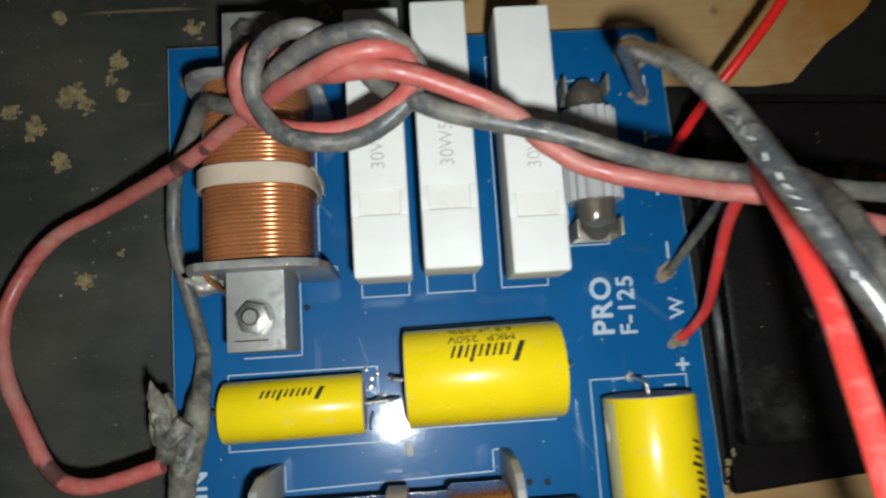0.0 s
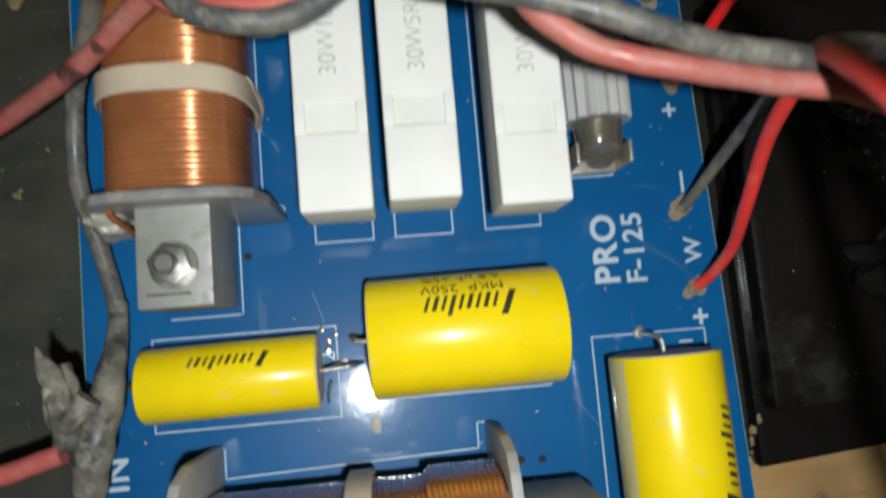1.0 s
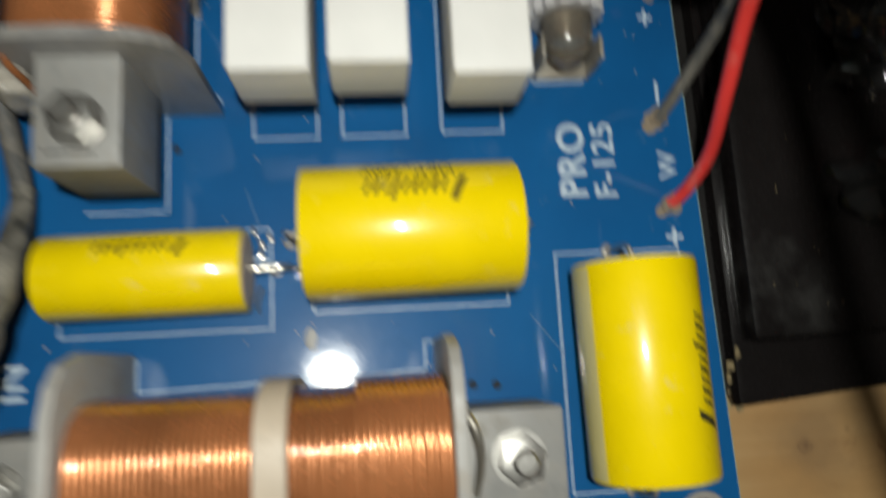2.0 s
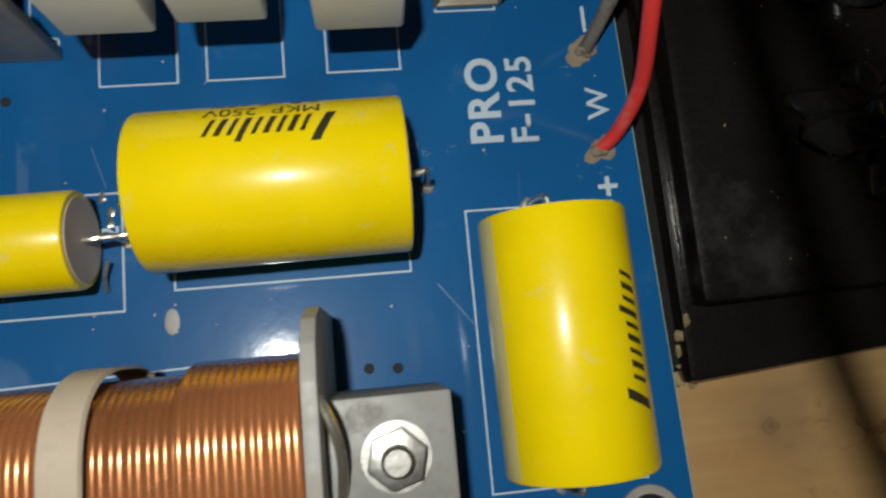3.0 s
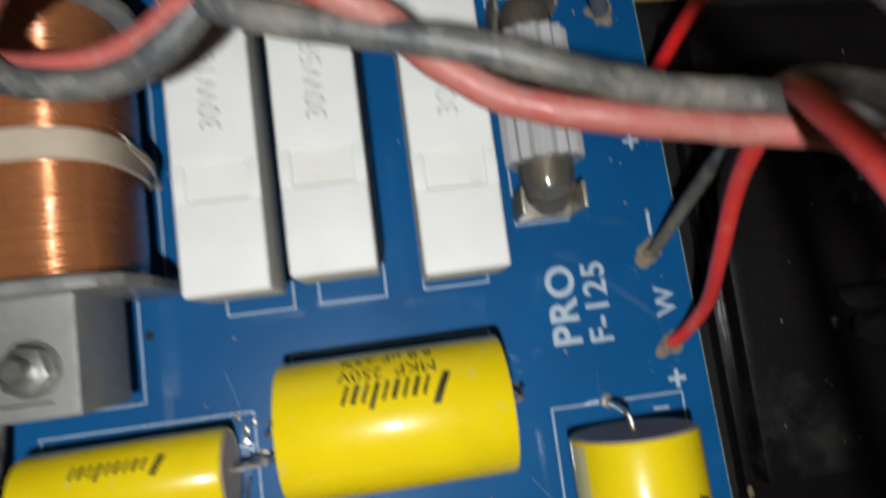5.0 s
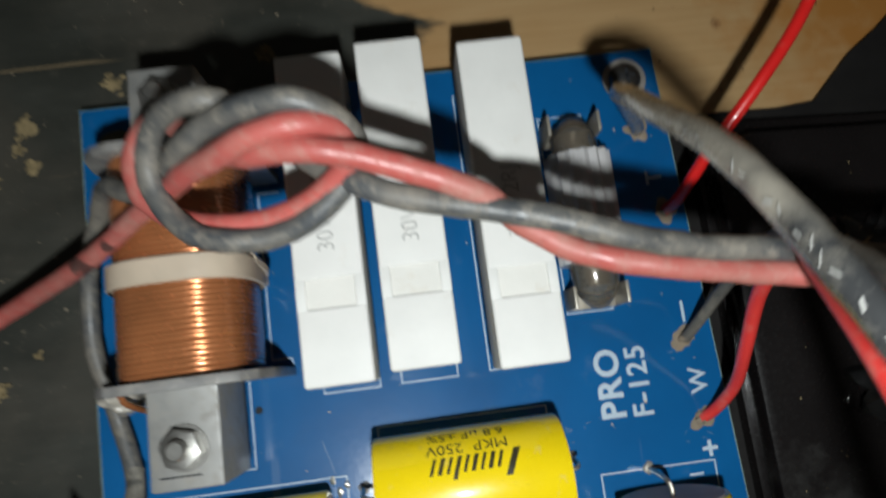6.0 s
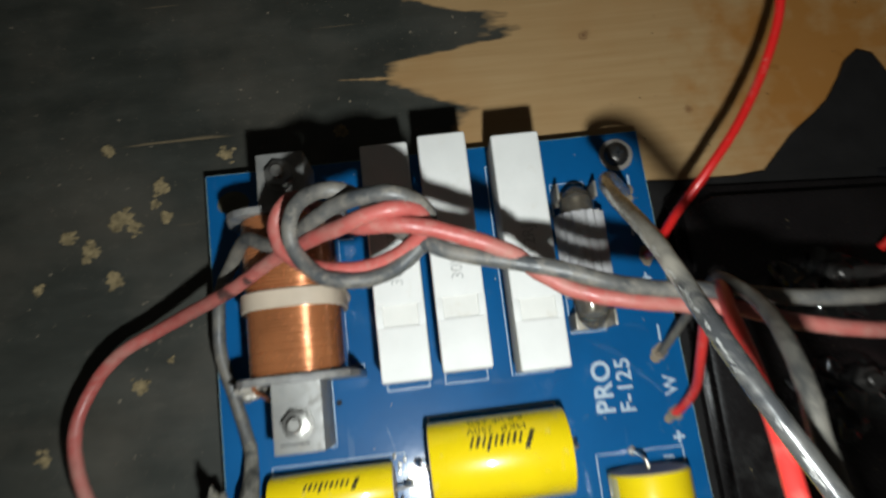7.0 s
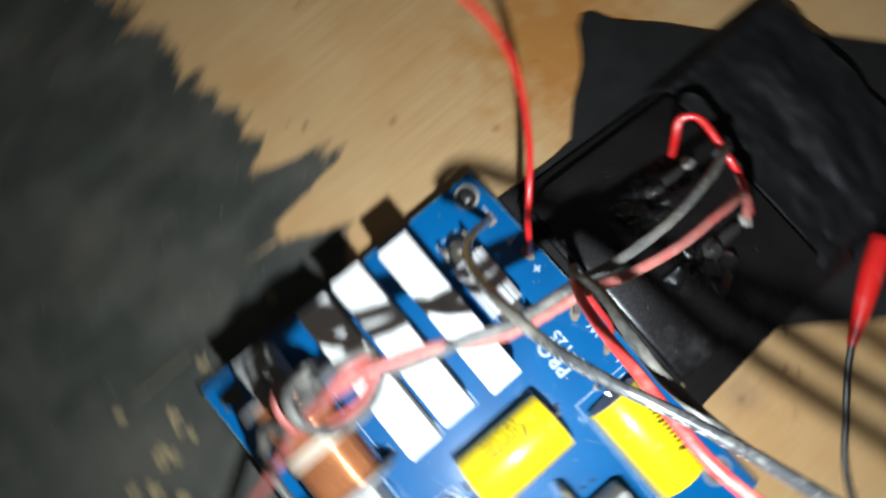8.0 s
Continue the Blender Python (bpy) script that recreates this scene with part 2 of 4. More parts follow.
BOBBIN_PALE = surface("dusty_bobbin", (0.33, 0.32, 0.30), 0.5, var=0.15, dust=0.4)
STEEL = surface("core_steel", (0.25, 0.247, 0.235), 0.50, metal=0.3, var=0.16, dust=0.38, dust_col=(0.30, 0.27, 0.225), grain=300, bump=0.06, grime=0.25)
ZINC = surface("zinc_bolt", (0.40, 0.39, 0.365), 0.34, metal=0.9, var=0.2, dust=0.15)
TIE = surface("nylon_tie", (0.49, 0.405, 0.31), 0.42, var=0.1, dust=0.15)
SOLDER = surface("dull_solder", (0.40, 0.37, 0.33), 0.5, metal=0.5, var=0.25, dust=0.3)
FLUX = surface("flux_residue", (0.21, 0.165, 0.115), 0.7, var=0.25, dust=0.3)
PAD = surface("bare_pad", (0.10, 0.095, 0.06), 0.5, var=0.3, dust=0.25)
LEAD = surface("tinned_lead", (0.62, 0.58, 0.50), 0.3, metal=0.9, var=0.15)
PINK = surface("faded_red_cable", (0.42, 0.092, 0.078), 0.40, var=0.25, dust=0.6, dust_col=(0.36, 0.22, 0.175), blotch=26, grime=0.4)
GREYC = surface("grey_cable", (0.062, 0.066, 0.070), 0.38, var=0.3, dust=0.78, dust_col=(0.25, 0.22, 0.175), blotch=36, grime=0.55)
RED = surface("red_wire", (0.62, 0.014, 0.012), 0.33, var=0.12, dust=0.16, dust_col=(0.45, 0.2, 0.15), coat=0.3)
CORAL = surface("coral_wire", (0.63, 0.038, 0.032), 0.4, var=0.15, dust=0.34, dust_col=(0.50, 0.27, 0.22), blotch=60)
DARKW = surface("black_wire", (0.030, 0.031, 0.032), 0.22, var=0.3, dust=0.25, dust_col=(0.15, 0.14, 0.12), coat=0.35, blotch=30, grime=0.35)
GREYW = surface("dusty_grey_wire", (0.050, 0.050, 0.047), 0.42, var=0.3, dust=0.65, dust_col=(0.23, 0.205, 0.165), blotch=28, grime=0.45)
TAPE = surface("dusty_tape", (0.05, 0.05, 0.046), 0.42, var=0.35, dust=0.85, dust_col=(0.38, 0.35, 0.29), blotch=55, grime=0.4)
BLACK = surface("black_plastic", (0.0075, 0.0062, 0.0062), 0.25, var=0.3, blotch=45, coat=0.05, spec=0.4)
DULL = surface("tarnished_tag", (0.085, 0.08, 0.075), 0.32, metal=0.8, var=0.3)
GLUE = surface("black_glue", (0.008, 0.008, 0.008), 0.14, var=0.3, bump=0.22, depth=0.0012, grain=120, coat=0.8)
FELT = surface("black_sheet", (0.011, 0.010, 0.0095), 0.75, var=0.25, bump=0.3, grain=500, spec=0.2)
SLEEVE = surface("ribbed_sleeve", (0.47, 0.46, 0.46), 0.3, var=0.08, dust=0.08, coat=0.25)
WRAP = surface("black_film", (0.0075, 0.007, 0.0075), 0.55, var=0.3, spec=0.16, bump=0.15, depth=0.0006, grain=220)
LEAD_BLACK = surface("thin_black_lead", (0.014, 0.013, 0.013), 0.5, var=0.3, dust=0.2, dust_col=(0.08, 0.075, 0.065))
CLIPS = surface("dusty_clip", (0.36, 0.33, 0.28), 0.38, metal=0.5, var=0.2, dust=0.7, dust_col=(0.26, 0.225, 0.17))
HOT_GLUE = surface("hot_glue", (0.40, 0.37, 0.32), 0.35, var=0.2, dust=0.3, coat=0.3, blotch=150)
GLASS = clear_material("smoky_glass", (0.62, 0.55, 0.45), 0.05)
CRUMB = surface("dried_filler", (0.25, 0.19, 0.095), 0.85, var=0.5, bump=0.7, depth=0.0006, grain=700, blotch=350)
DARKWALL = surface("cabinet_wall", (0.11, 0.10, 0.088), 0.6, var=0.3, blotch=12, grain=200)
GREEN_DARK = surface("hole_dark", (0.01, 0.012, 0.015), 0.8, bump=0.0)

# ---- building blocks (all lengths in mm) ----
ORIGIN = {}


def thing(name, at, label, category, group="", kind=""):
    e = new(name)
    e.empty_display_size = 0.01
    e.location = Vector(at) * MM
    ORIGIN[e.name] = Vector(at)
    return tagged(e, label, category, group, kind)


def part(name, bm, material, parent=None, label="", smooth=True):
    """Links a bmesh, in mm, as one mesh object under a thing or a part."""
    me = bpy.data.meshes.new(name)
    base = ORIGIN[parent.name] if parent else Vector((0, 0, 0))
    bmesh.ops.translate(bm, verts=bm.verts, vec=-base)
    bmesh.ops.scale(bm, verts=bm.verts, vec=(MM, MM, MM))
    bmesh.ops.recalc_face_normals(bm, faces=bm.faces)
    for f in bm.faces:
        f.smooth = smooth
    if smooth:
        for e in bm.edges:
            if len(e.link_faces) == 2 and e.calc_face_angle(0) > 0.6:
                e.smooth = False
    bm.to_mesh(me)
    bm.free()
    me.materials.append(material)
    ob = new(name, me)
    ob.parent = parent
    ORIGIN[ob.name] = base
    if label:
        ob["label"] = label
    return ob


def join(into, other):
    me = bpy.data.meshes.new("tmp")
    other.to_mesh(me)
    other.free()
    into.from_mesh(me)
    bpy.data.meshes.remove(me)
    return into


def box(x0, x1, y0, y1, z0, z1, bevel=0.0, segments=2):
    bm = bmesh.new()
    bmesh.ops.create_cube(bm, size=1)
    for v in bm.verts:
        v.co = Vector((x0 if v.co.x < 0 else x1, y0 if v.co.y < 0 else y1, z0 if v.co.z < 0 else z1))
    if bevel:
        bmesh.ops.bevel(bm, geom=bm.edges[:], offset=bevel, segments=segments, profile=0.6, affect="EDGES")
    return bm


def prism(outline, z0, z1, bevel=0.0, move=None):
    """An outline in x and y raised from z0 to z1; move turns it elsewhere."""
    bm = bmesh.new()
    low = [bm.verts.new((x, y, z0)) for x, y in outline]
    face = bm.faces.new(low)
    out = bmesh.ops.extrude_face_region(bm, geom=[face])
    for v in out["geom"]:
        if isinstance(v, bmesh.types.BMVert):
            v.co.z = z1
    if bevel:
        bmesh.ops.bevel(bm, geom=bm.edges[:], offset=bevel, segments=2, profile=0.6, affect="EDGES")
    if move:
        bmesh.ops.transform(bm, matrix=move, verts=bm.verts)
    return bm


def lathe(profile, move, sides=40):
    """A profile of (along, radius) turned round the x axis, then moved."""
    bm = bmesh.new()
    rings = []
    for a, r in profile:
        rings.append([bm.verts.new((a, max(r, 1e-4) * math.cos(2 * math.pi * k / sides), max(r, 1e-4) * math.sin(2 * math.pi * k / sides))) for k in range(sides)])
    for p, q in zip(rings[:-1], rings[1:]):
        for k in range(sides):
            bm.faces.new((p[k], p[(k + 1) % sides], q[(k + 1) % sides], q[k]))
    bm.faces.new(rings[0])
    bm.faces.new(rings[-1])
    bmesh.ops.transform(bm, matrix=move, verts=bm.verts)
    return bm


ALONG_X = Matrix.Identity(4)
ALONG_Y = Matrix.Rotation(math.pi / 2, 4, "Z")
ALONG_Z = Matrix.Rotation(-math.pi / 2, 4, "Y")


def at(x, y, z, turn=ALONG_X):
    return Matrix.Translation((x, y, z)) @ turn


def spline(points, step=1.2):
    """A smooth line through points (Catmull-Rom)."""
    p = [Vector(q) for q in points]
    p = [2 * p[0] - p[1]] + p + [2 * p[-1] - p[-2]]
    line = []
    for a, b, c, d in zip(p[:-3], p[1:-2], p[2:-1], p[3:]):
        n = max(2, int((c - b).length / step))
        for k in range(n):
            t = k / n
            line.append(0.5 * (2 * b + (c - a) * t + (2 * a - 5 * b + 4 * c - d) * t * t + (3 * b - a - 3 * c + d) * t ** 3))
    line.append(p[-2])
    return line


def tube(points, radius, sides=14, wobble=0.0, step=1.2, flat=1.0):
    """A round cable along a smooth line; radius is a number or one for each line's fraction."""
    line = spline(points, step)
    bm = bmesh.new()
    rings, up = [], None
    for k, q in enumerate(line):
        ahead = (line[min(k + 1, len(line) - 1)] - line[max(k - 1, 0)]).normalized()
        up = (up - ahead * up.dot(ahead)).normalized() if up else ahead.orthogonal().normalized()
        side = ahead.cross(up)
        r = radius(k / (len(line) - 1)) if callable(radius) else radius
        ring = []
        for s in range(sides):
            a = 2 * math.pi * s / sides
            rr = r * (1 + wobble * noise.noise((q + 2 * (up * math.cos(a) + side * math.sin(a))) * 0.35))
            ring.append(bm.verts.new(q + up * (rr * math.cos(a)) + side * (rr * flat * math.sin(a))))
        rings.append(ring)
    for p, q in zip(rings[:-1], rings[1:]):
        for s in range(sides):
            bm.faces.new((p[s], p[(s + 1) % sides], q[(s + 1) % sides], q[s]))
    bm.faces.new(rings[0])
    bm.faces.new(rings[-1])
    return bm


def lump(x, y, z, rx, ry, rz, rough=0.25, seed=0, subdivisions=3, freq=0.9):
    """An uneven rounded lump."""
    bm = bmesh.new()
    bmesh.ops.create_icosphere(bm, subdivisions=subdivisions, radius=1)
    for v in bm.verts:
        n = noise.noise(v.co * freq * 1.6 + Vector((seed * 3.1, seed * 1.7, 0.3)))
        v.co *= 1 + rough * n * 1.6
        v.co = Vector((x + v.co.x * rx, y + v.co.y * ry, z + v.co.z * rz))
    return bm


def strip(x0, y0, x1, y1, z, width=0.29):
    """A thin printed line."""
    d = Vector((x1 - x0, y1 - y0, 0)).normalized() * width / 2
    n = Vector((-d.y, d.x, 0))
    a, b = Vector((x0, y0, z)) - d, Vector((x1, y1, z)) + d
    bm = bmesh.new()
    bm.faces.new([bm.verts.new(v) for v in (a - n, b - n, b + n, a + n)])
    return bm


def outline_rect(x0, x1, y0, y1, z, width=0.29):
    bm = strip(x0, y0, x1, y0, z, width)
    for a in ((x1, y0 + width, x1, y1), (x1 - width, y1, x0, y1), (x0, y1 - width, x0, y0 + width)):
        join(bm, strip(*a, z, width))
    return bm


def letters(text, size, bold=0.0, squeeze=1.0, gap=1.0):
    """Flat letters in the built-in font, centred, in mm, as a bmesh."""
    cu = bpy.data.curves.new("letters", "FONT")
    cu.space_character = gap
    cu.body, cu.size, cu.offset, cu.align_x, cu.align_y, cu.resolution_u = text, size, bold, "CENTER", "CENTER", 4
    ob = bpy.data.objects.new("letters", cu)
    me = bpy.data.meshes.new_from_object(ob)
    bm = bmesh.new()
    bm.from_mesh(me)
    bpy.data.objects.remove(ob)
    bpy.data.meshes.remove(me)
    bpy.data.curves.remove(cu)
    bmesh.ops.remove_doubles(bm, verts=bm.verts, dist=1e-5)
    bmesh.ops.scale(bm, verts=bm.verts, vec=(squeeze, 1, 1))
    return bm


def refine(bm, longest):
    for _ in range(5):
        far = [e for e in bm.edges if e.calc_length() > longest]
        if not far:
            break
        bmesh.ops.subdivide_edges(bm, edges=far, cuts=1)
        bmesh.ops.triangulate(bm, faces=[f for f in bm.faces if len(f.verts) > 3])
    return bm


def placed(bm, x, y, z, turn):
    bmesh.ops.transform(bm, matrix=Matrix.Translation((x, y, z)) @ Matrix.Rotation(radians(turn), 4, "Z"), verts=bm.verts)
    return bm


def slanted_bar(x, low, high, thick, lean=0.3):
    bm = bmesh.new()
    bm.faces.new([bm.verts.new(v) for v in ((x + lean * low - thick / 2, low, 0), (x + lean * low + thick / 2, low, 0), (x + lean * high + thick / 2, high, 0), (x + lean * high - thick / 2, high, 0))])
    return bm


def brand_shapes(width, height):
    """Plain slanted bars in place of a brand word: one tall, the rest low, with a thin rule through them."""
    w, h = width / 6.2, height
    bars = [slanted_bar(-2.6 * w, -0.55 * h, 0.75 * h, 0.42 * w, 0.45)]
    for k in range(9):
        bars.append(slanted_bar((-1.75 + 0.52 * k) * w, -0.5 * h, (0.32 if k != 5 else 0.6) * h, (0.27 if k % 2 else 0.2) * w, 0.35))
    return bars


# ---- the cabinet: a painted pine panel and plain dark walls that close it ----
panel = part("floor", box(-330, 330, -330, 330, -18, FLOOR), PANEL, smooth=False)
tagged(panel, "pine cabinet panel, partly brushed with dark grey paint", "cabinet panel", kind="structure")
for name, dims in (("wall_north", (-330, 330, 330, 348, -18, 420)), ("wall_south", (-330, 330, -348, -330, -18, 420)),
                   ("wall_east", (330, 348, -348, 348, -18, 420)), ("wall_west", (-348, -330, -348, 348, -18, 420))):
    tagged(part(name, box(*dims), DARKWALL, smooth=False), "dark painted cabinet wall", "wall", kind="structure")
bm = bmesh.new()
for z in (420, 438):
    inner = [bm.verts.new((175 * math.cos(2 * math.pi * (k + 0.5) / 64), 175 * math.sin(2 * math.pi * (k + 0.5) / 64), z)) for k in range(64)]
    outer = [bm.verts.new((348 * max(-1, min(1, 1.45 * math.cos(2 * math.pi * (k + 0.5) / 64))), 348 * max(-1, min(1, 1.45 * math.sin(2 * math.pi * (k + 0.5) / 64))), z)) for k in range(64)]
    for k in range(64):
        bm.faces.new((inner[k], inner[(k + 1) % 64], outer[(k + 1) % 64], outer[k]))
bm.verts.ensure_lookup_table()
for k in range(64):
    for a in (0, 64):
        i, j = a + k, a + (k + 1) % 64
        bm.faces.new((bm.verts[i], bm.verts[j], bm.verts[j + 128], bm.verts[i + 128]))
tagged(part("ceiling", bm, DARKWALL, smooth=False), "dark cabinet board with a round driver opening", "ceiling", kind="structure")

# ---- the crossover board ----
TOP = 10.0
board = thing("crossover_board", (-2, 4, 1.5), "blue crossover circuit board screwed to a cabinet panel", "circuit board")
EDGE = [(-66.2, -73), (64.9, -73), (60.3, 80), (-68.2, 80)]
pcb = part("circuit_board", prism(EDGE, TOP - 1.6, TOP - 0.12), FIBRE, board, "pale green fibreglass board edge", smooth=False)
part("solder_mask", prism([(-66.0, -72.8), (64.7, -72.8), (60.1, 79.8), (-68.0, 79.8)], TOP - 0.12, TOP), MASK, pcb, "glossy blue solder mask", smooth=False)
Z1 = TOP + 0.05


def silk(bm, label="white printed outline"):
    part("silk_print", bm, SILK, pcb, label, smooth=False)


for r in ((-20.9, -9.2, 12.4, 73.5), (-4.7, 7.1, 12.5, 73.7), (13.9, 25.5, 12.8, 73.6), (-54.0, -18.1, -22.4, -4.5), (-10.8, 24.4, -19.9, 4.2),
          (33.7, 57.6, -54.2, -11.2), (32.0, 41.8, 22.3, 66.0)):
    silk(outline_rect(*r, Z1))
for path in (((-36.1, -0.7, -50.0, -0.7), (-36.1, -0.7, -36.1, 17.6), (-36.1, 17.6, -26.8, 17.6), (-26.8, 17.6, -26.8, 20.6), (-26.8, 20.6, -31.0, 20.6), (-31.0, 20.6, -31.0, 56.5), (-31.0, 56.5, -26.8, 56.5)),
             ((-41.0, -32.3, 8.6, -31.0), (-41.0, -32.3, -41.0, -26.6), (8.6, -31.0, 8.6, -26.0), (8.6, -26.0, 12.0, -26.0), (-41.0, -26.6, -44.5, -26.6))):
    bm = bmesh.new()
    for line in path:
        join(bm, strip(*line, Z1))
    silk(bm)
for text, size, x, y, turn, bold in (("PRO", 7.2, 38.7, 6.7, 90, 0.2), ("F-125", 6.0, 44.9, 6.6, 90, 0.12), ("W", 5.2, 57.4, 5.2, 90, 0.06),
                                     ("T", 5.0, 55.8, 49.8, 90, 0.06), ("+", 6.4, 57.5, -8.8, 90, 0.12), ("+", 6.0, 56.0, 35.6, 90, 0.08), ("IN", 6.2, -61.3, -29.6, 90, 0.14),
                                     ("1", 4.2, 53.6, -13.6, 90, 0.03), ("2", 4.2, -19.9, -10.5, 90, 0.03)):
    silk(placed(letters(text, size, bold, 1.0, 1.1), x, y, Z1, turn), "white printed characters")
silk(strip(56.6, 17.9, 56.6, 21.8, Z1, 0.6), "white printed minus sign")
silk(strip(55.4, 62.8, 55.4, 66.2, Z1, 0.6), "white printed minus sign")


def hole(x, y, r=0.45):
    part("drill_hole", lathe([(0, r + 0.35), (0.06, r + 0.3), (0.06, 0.01)], at(x, y, TOP + 0.01, ALONG_Z), 16), GREEN_DARK, pcb, "dark drilled hole")


for h in ((-34.6, 10.8), (16.9, -34.1), (21.2, -34.4)):
    hole(*h)
part("corner_pad", lump(-60.5, 71.0, TOP, 4.6, 3.6, 0.1, 0.08, 2, 3), PAD, pcb, "dusty bare corner pad")
part("solder_dot", lump(-11.4, -24.6, TOP, 1.1, 2.0, 0.1, 0.1, 3, 2), BOBBIN_PALE, pcb, "dull half-round bare dot")


part("scratch", strip(-22.3, 2.8, -20.3, -3.7, Z1, 0.12), SCRATCH, pcb, "fine pale scratch", smooth=False)
part("scratch", strip(28.4, -22.3, 33.8, -29.4, Z1, 0.14), SCRATCH, pcb, "fine pale scratch", smooth=False)
rnd = random.Random(11)
for cx, cy, wide, n in ((31.6, -1.8, 5.0, 9), (53.0, -6.0, 3.2, 4), (51.5, 11.0, 3.6, 4)):
    bm = bmesh.new()
    for k in range(n):
        x, y, a = cx + rnd.gauss(0, wide * 0.5), cy + rnd.gauss(0, wide * 0.35), rnd.uniform(0, math.pi)
        r = rnd.uniform(0.4, 1.5)
        join(bm, strip(x, y, x + r * math.cos(a), y + r * math.sin(a), Z1 + 0.004 * k, 0.13))
    tagged(part("scuff_marks", bm, SCRATCH, pcb, "short pale scuffs on the mask", smooth=False), kind="stuff")
for k, (x, y) in enumerate(((-20.9, -5.1), (-19.6, -7.4), (-18.2, -6.2), (-19.8, -9.2))):
    part("solder_splash", lump(x, y, TOP, 0.55, 0.8, 0.22, 0.4, k, 2), LEAD, pcb, "shiny solder splash")
part("cut_lead", tube([(-20.6, -12.6, TOP + 7.2), (-17.5, -12.5, TOP + 7.0), (-14.4, -12.2, TOP + 6.2), (-13.2, -12.1, TOP + 0.2)], 0.42, 10, step=0.5), LEAD, pcb, "tinned lead across the gap")
part("lead_clipping", tube([(-19.4, -15.2, TOP + 2.6), (-20.2, -17.4, TOP + 1.6), (-20.4, -19.4, TOP + 0.3)], 0.3, 8, step=0.4), LEAD, pcb, "bent cut-off lead")
bm = bmesh.new()
rnd = random.Random(5)
for k in range(110):
    x, y = rnd.uniform(-64, 59), rnd.uniform(-68, 78)
    r = rnd.uniform(0.09, 0.24) * (1.6 if rnd.random() < 0.1 else 1)
    join(bm, lump(x, y, TOP, r, r * rnd.uniform(0.6, 1.4), r * 0.5, 0.4, k, 1))
tagged(part("dust_specks", bm, TIE, pcb, "pale dust specks"), kind="stuff")


def pad(x, y, seed, size=2.0):
    """A wire's solder blob with flux around it."""
    blob = part("solder_joint", lump(x, y, TOP + 0.3, size, size * 0.9, size * 0.8, 0.35, seed, 3), FLUX, pcb, "brown flux-stained solder joint")
    part("flux_stain", lump(x, y, TOP, size * 1.7, size * 1.5, 0.12, 0.6, seed + 5, 3), FLUX, blob, "thin dried flux")


for k, (x, y) in enumerate(((56.7, -2.6), (56.0, 14.3), (56.9, 42.1), (53.8, 61.0))):
    pad(x, y, k + 1, 1.4)


def pan_screw(x, y):
    head = part("mounting_screw", lathe([(-8, 1.6), (2.0, 1.6), (2.0, 3.7), (3.0, 3.6), (4.2, 2.6), (4.6, 1.2), (4.6, 0.01)], at(x, y, TOP - 2, ALONG_Z), 24), DULL, board, "dull cross-head screw")
    part("drive_slot", box(x - 1.7, x + 1.7, y - 0.3, y + 0.3, TOP + 2.3, TOP + 2.66), GREEN_DARK, head)
    part("drive_slot", box(x - 0.3, x + 0.3, y - 1.7, y + 1.7, TOP + 2.3, TOP + 2.66), GREEN_DARK, head)
    part("standoff", lathe([(FLOOR, 3.2), (TOP - 1.6, 3.2)], at(x, y, 0, ALONG_Z), 20), BOBBIN, board)
    part("washer", lathe([(0, 5.0), (0.35, 4.9)], at(x, y, TOP, ALONG_Z), 24), SOLDER, head, "pale solder-coated pad ring")


for s in ((53.0, 73.1), (57.2, -60.2), (-60.5, -66.0)):
    pan_screw(*s)


# ---- cement resistors, held above the board on their leads ----
def resistor(x0, x1, y0, y1, marking, recess, upper, text_y):
    z0, z1 = 23.4, 36.6
    body = part("resistor", box(x0, x1, y0, y1, z0, z1 - 0.9, 0.8, 3), CEMENT, board, "white ceramic cement power resistor")
    for a, b in ((y0, recess - 5.0), (recess, y1)):
        part("cement_face", box(x0 + 0.02, x1 - 0.02, a + 0.02, b - 0.02, z1 - 2.6, z1 + 0.4, 0.75, 3), CEMENT_FILL, body, "cast white cement face")
    for a, b in ((x0 + 0.02, x0 + 1.9), (x1 - 1.9, x1 - 0.02)):
        part("window_rim", box(a, b, recess - 5.6, recess + 0.6, z1 - 2.6, z1 + 0.3, 0.4, 2), CEMENT, body, "rim of the sunk window")
    part("cement_window", box(x0 + 1.2, x1 - 1.2, recess - 5.6, recess + 0.6, z1 - 2.0, z1 - 0.1, 0.1, 1), WINDOW_FILL, body, "sunk yellowish cement window")
    part("mould_line", box(x0 + 1.2, x1 - 1.2, upper - 0.12, upper + 0.12, z1 + 0.3, z1 + 0.44), CEMENT, body, "faint moulding line")
    x = (x0 + x1) / 2
    part("marking", placed(letters(marking, 4.3, -0.03, 0.92), x + 0.2, text_y, z1 + 0.5, 90), PRINT, body, "grey printed value", smooth=False)
    for y in (y0 + 9, y1 - 9):
        part("lead", tube([(x, y, z0 + 2), (x, y, 17), (x, y, TOP - 0.5)], 0.55, 10), LEAD, body, "tinned wire lead")
        part("solder_joint", lump(x, y, TOP + 0.1, 1.4, 1.4, 0.7, 0.2, int(x + y), 2), SOLDER, body)


resistor(-20.4, -8.1, 14.1, 74.4, "30W16RJ", 32.6, 62.0, 45.0)
resistor(-5.5, 6.9, 15.2, 75.6, "30W5RJ", 33.2, 62.6, 44.0)
resistor(13.3, 25.7, 13.2, 73.6, "30W2RJ", 30.6, 59.8, 42.5)


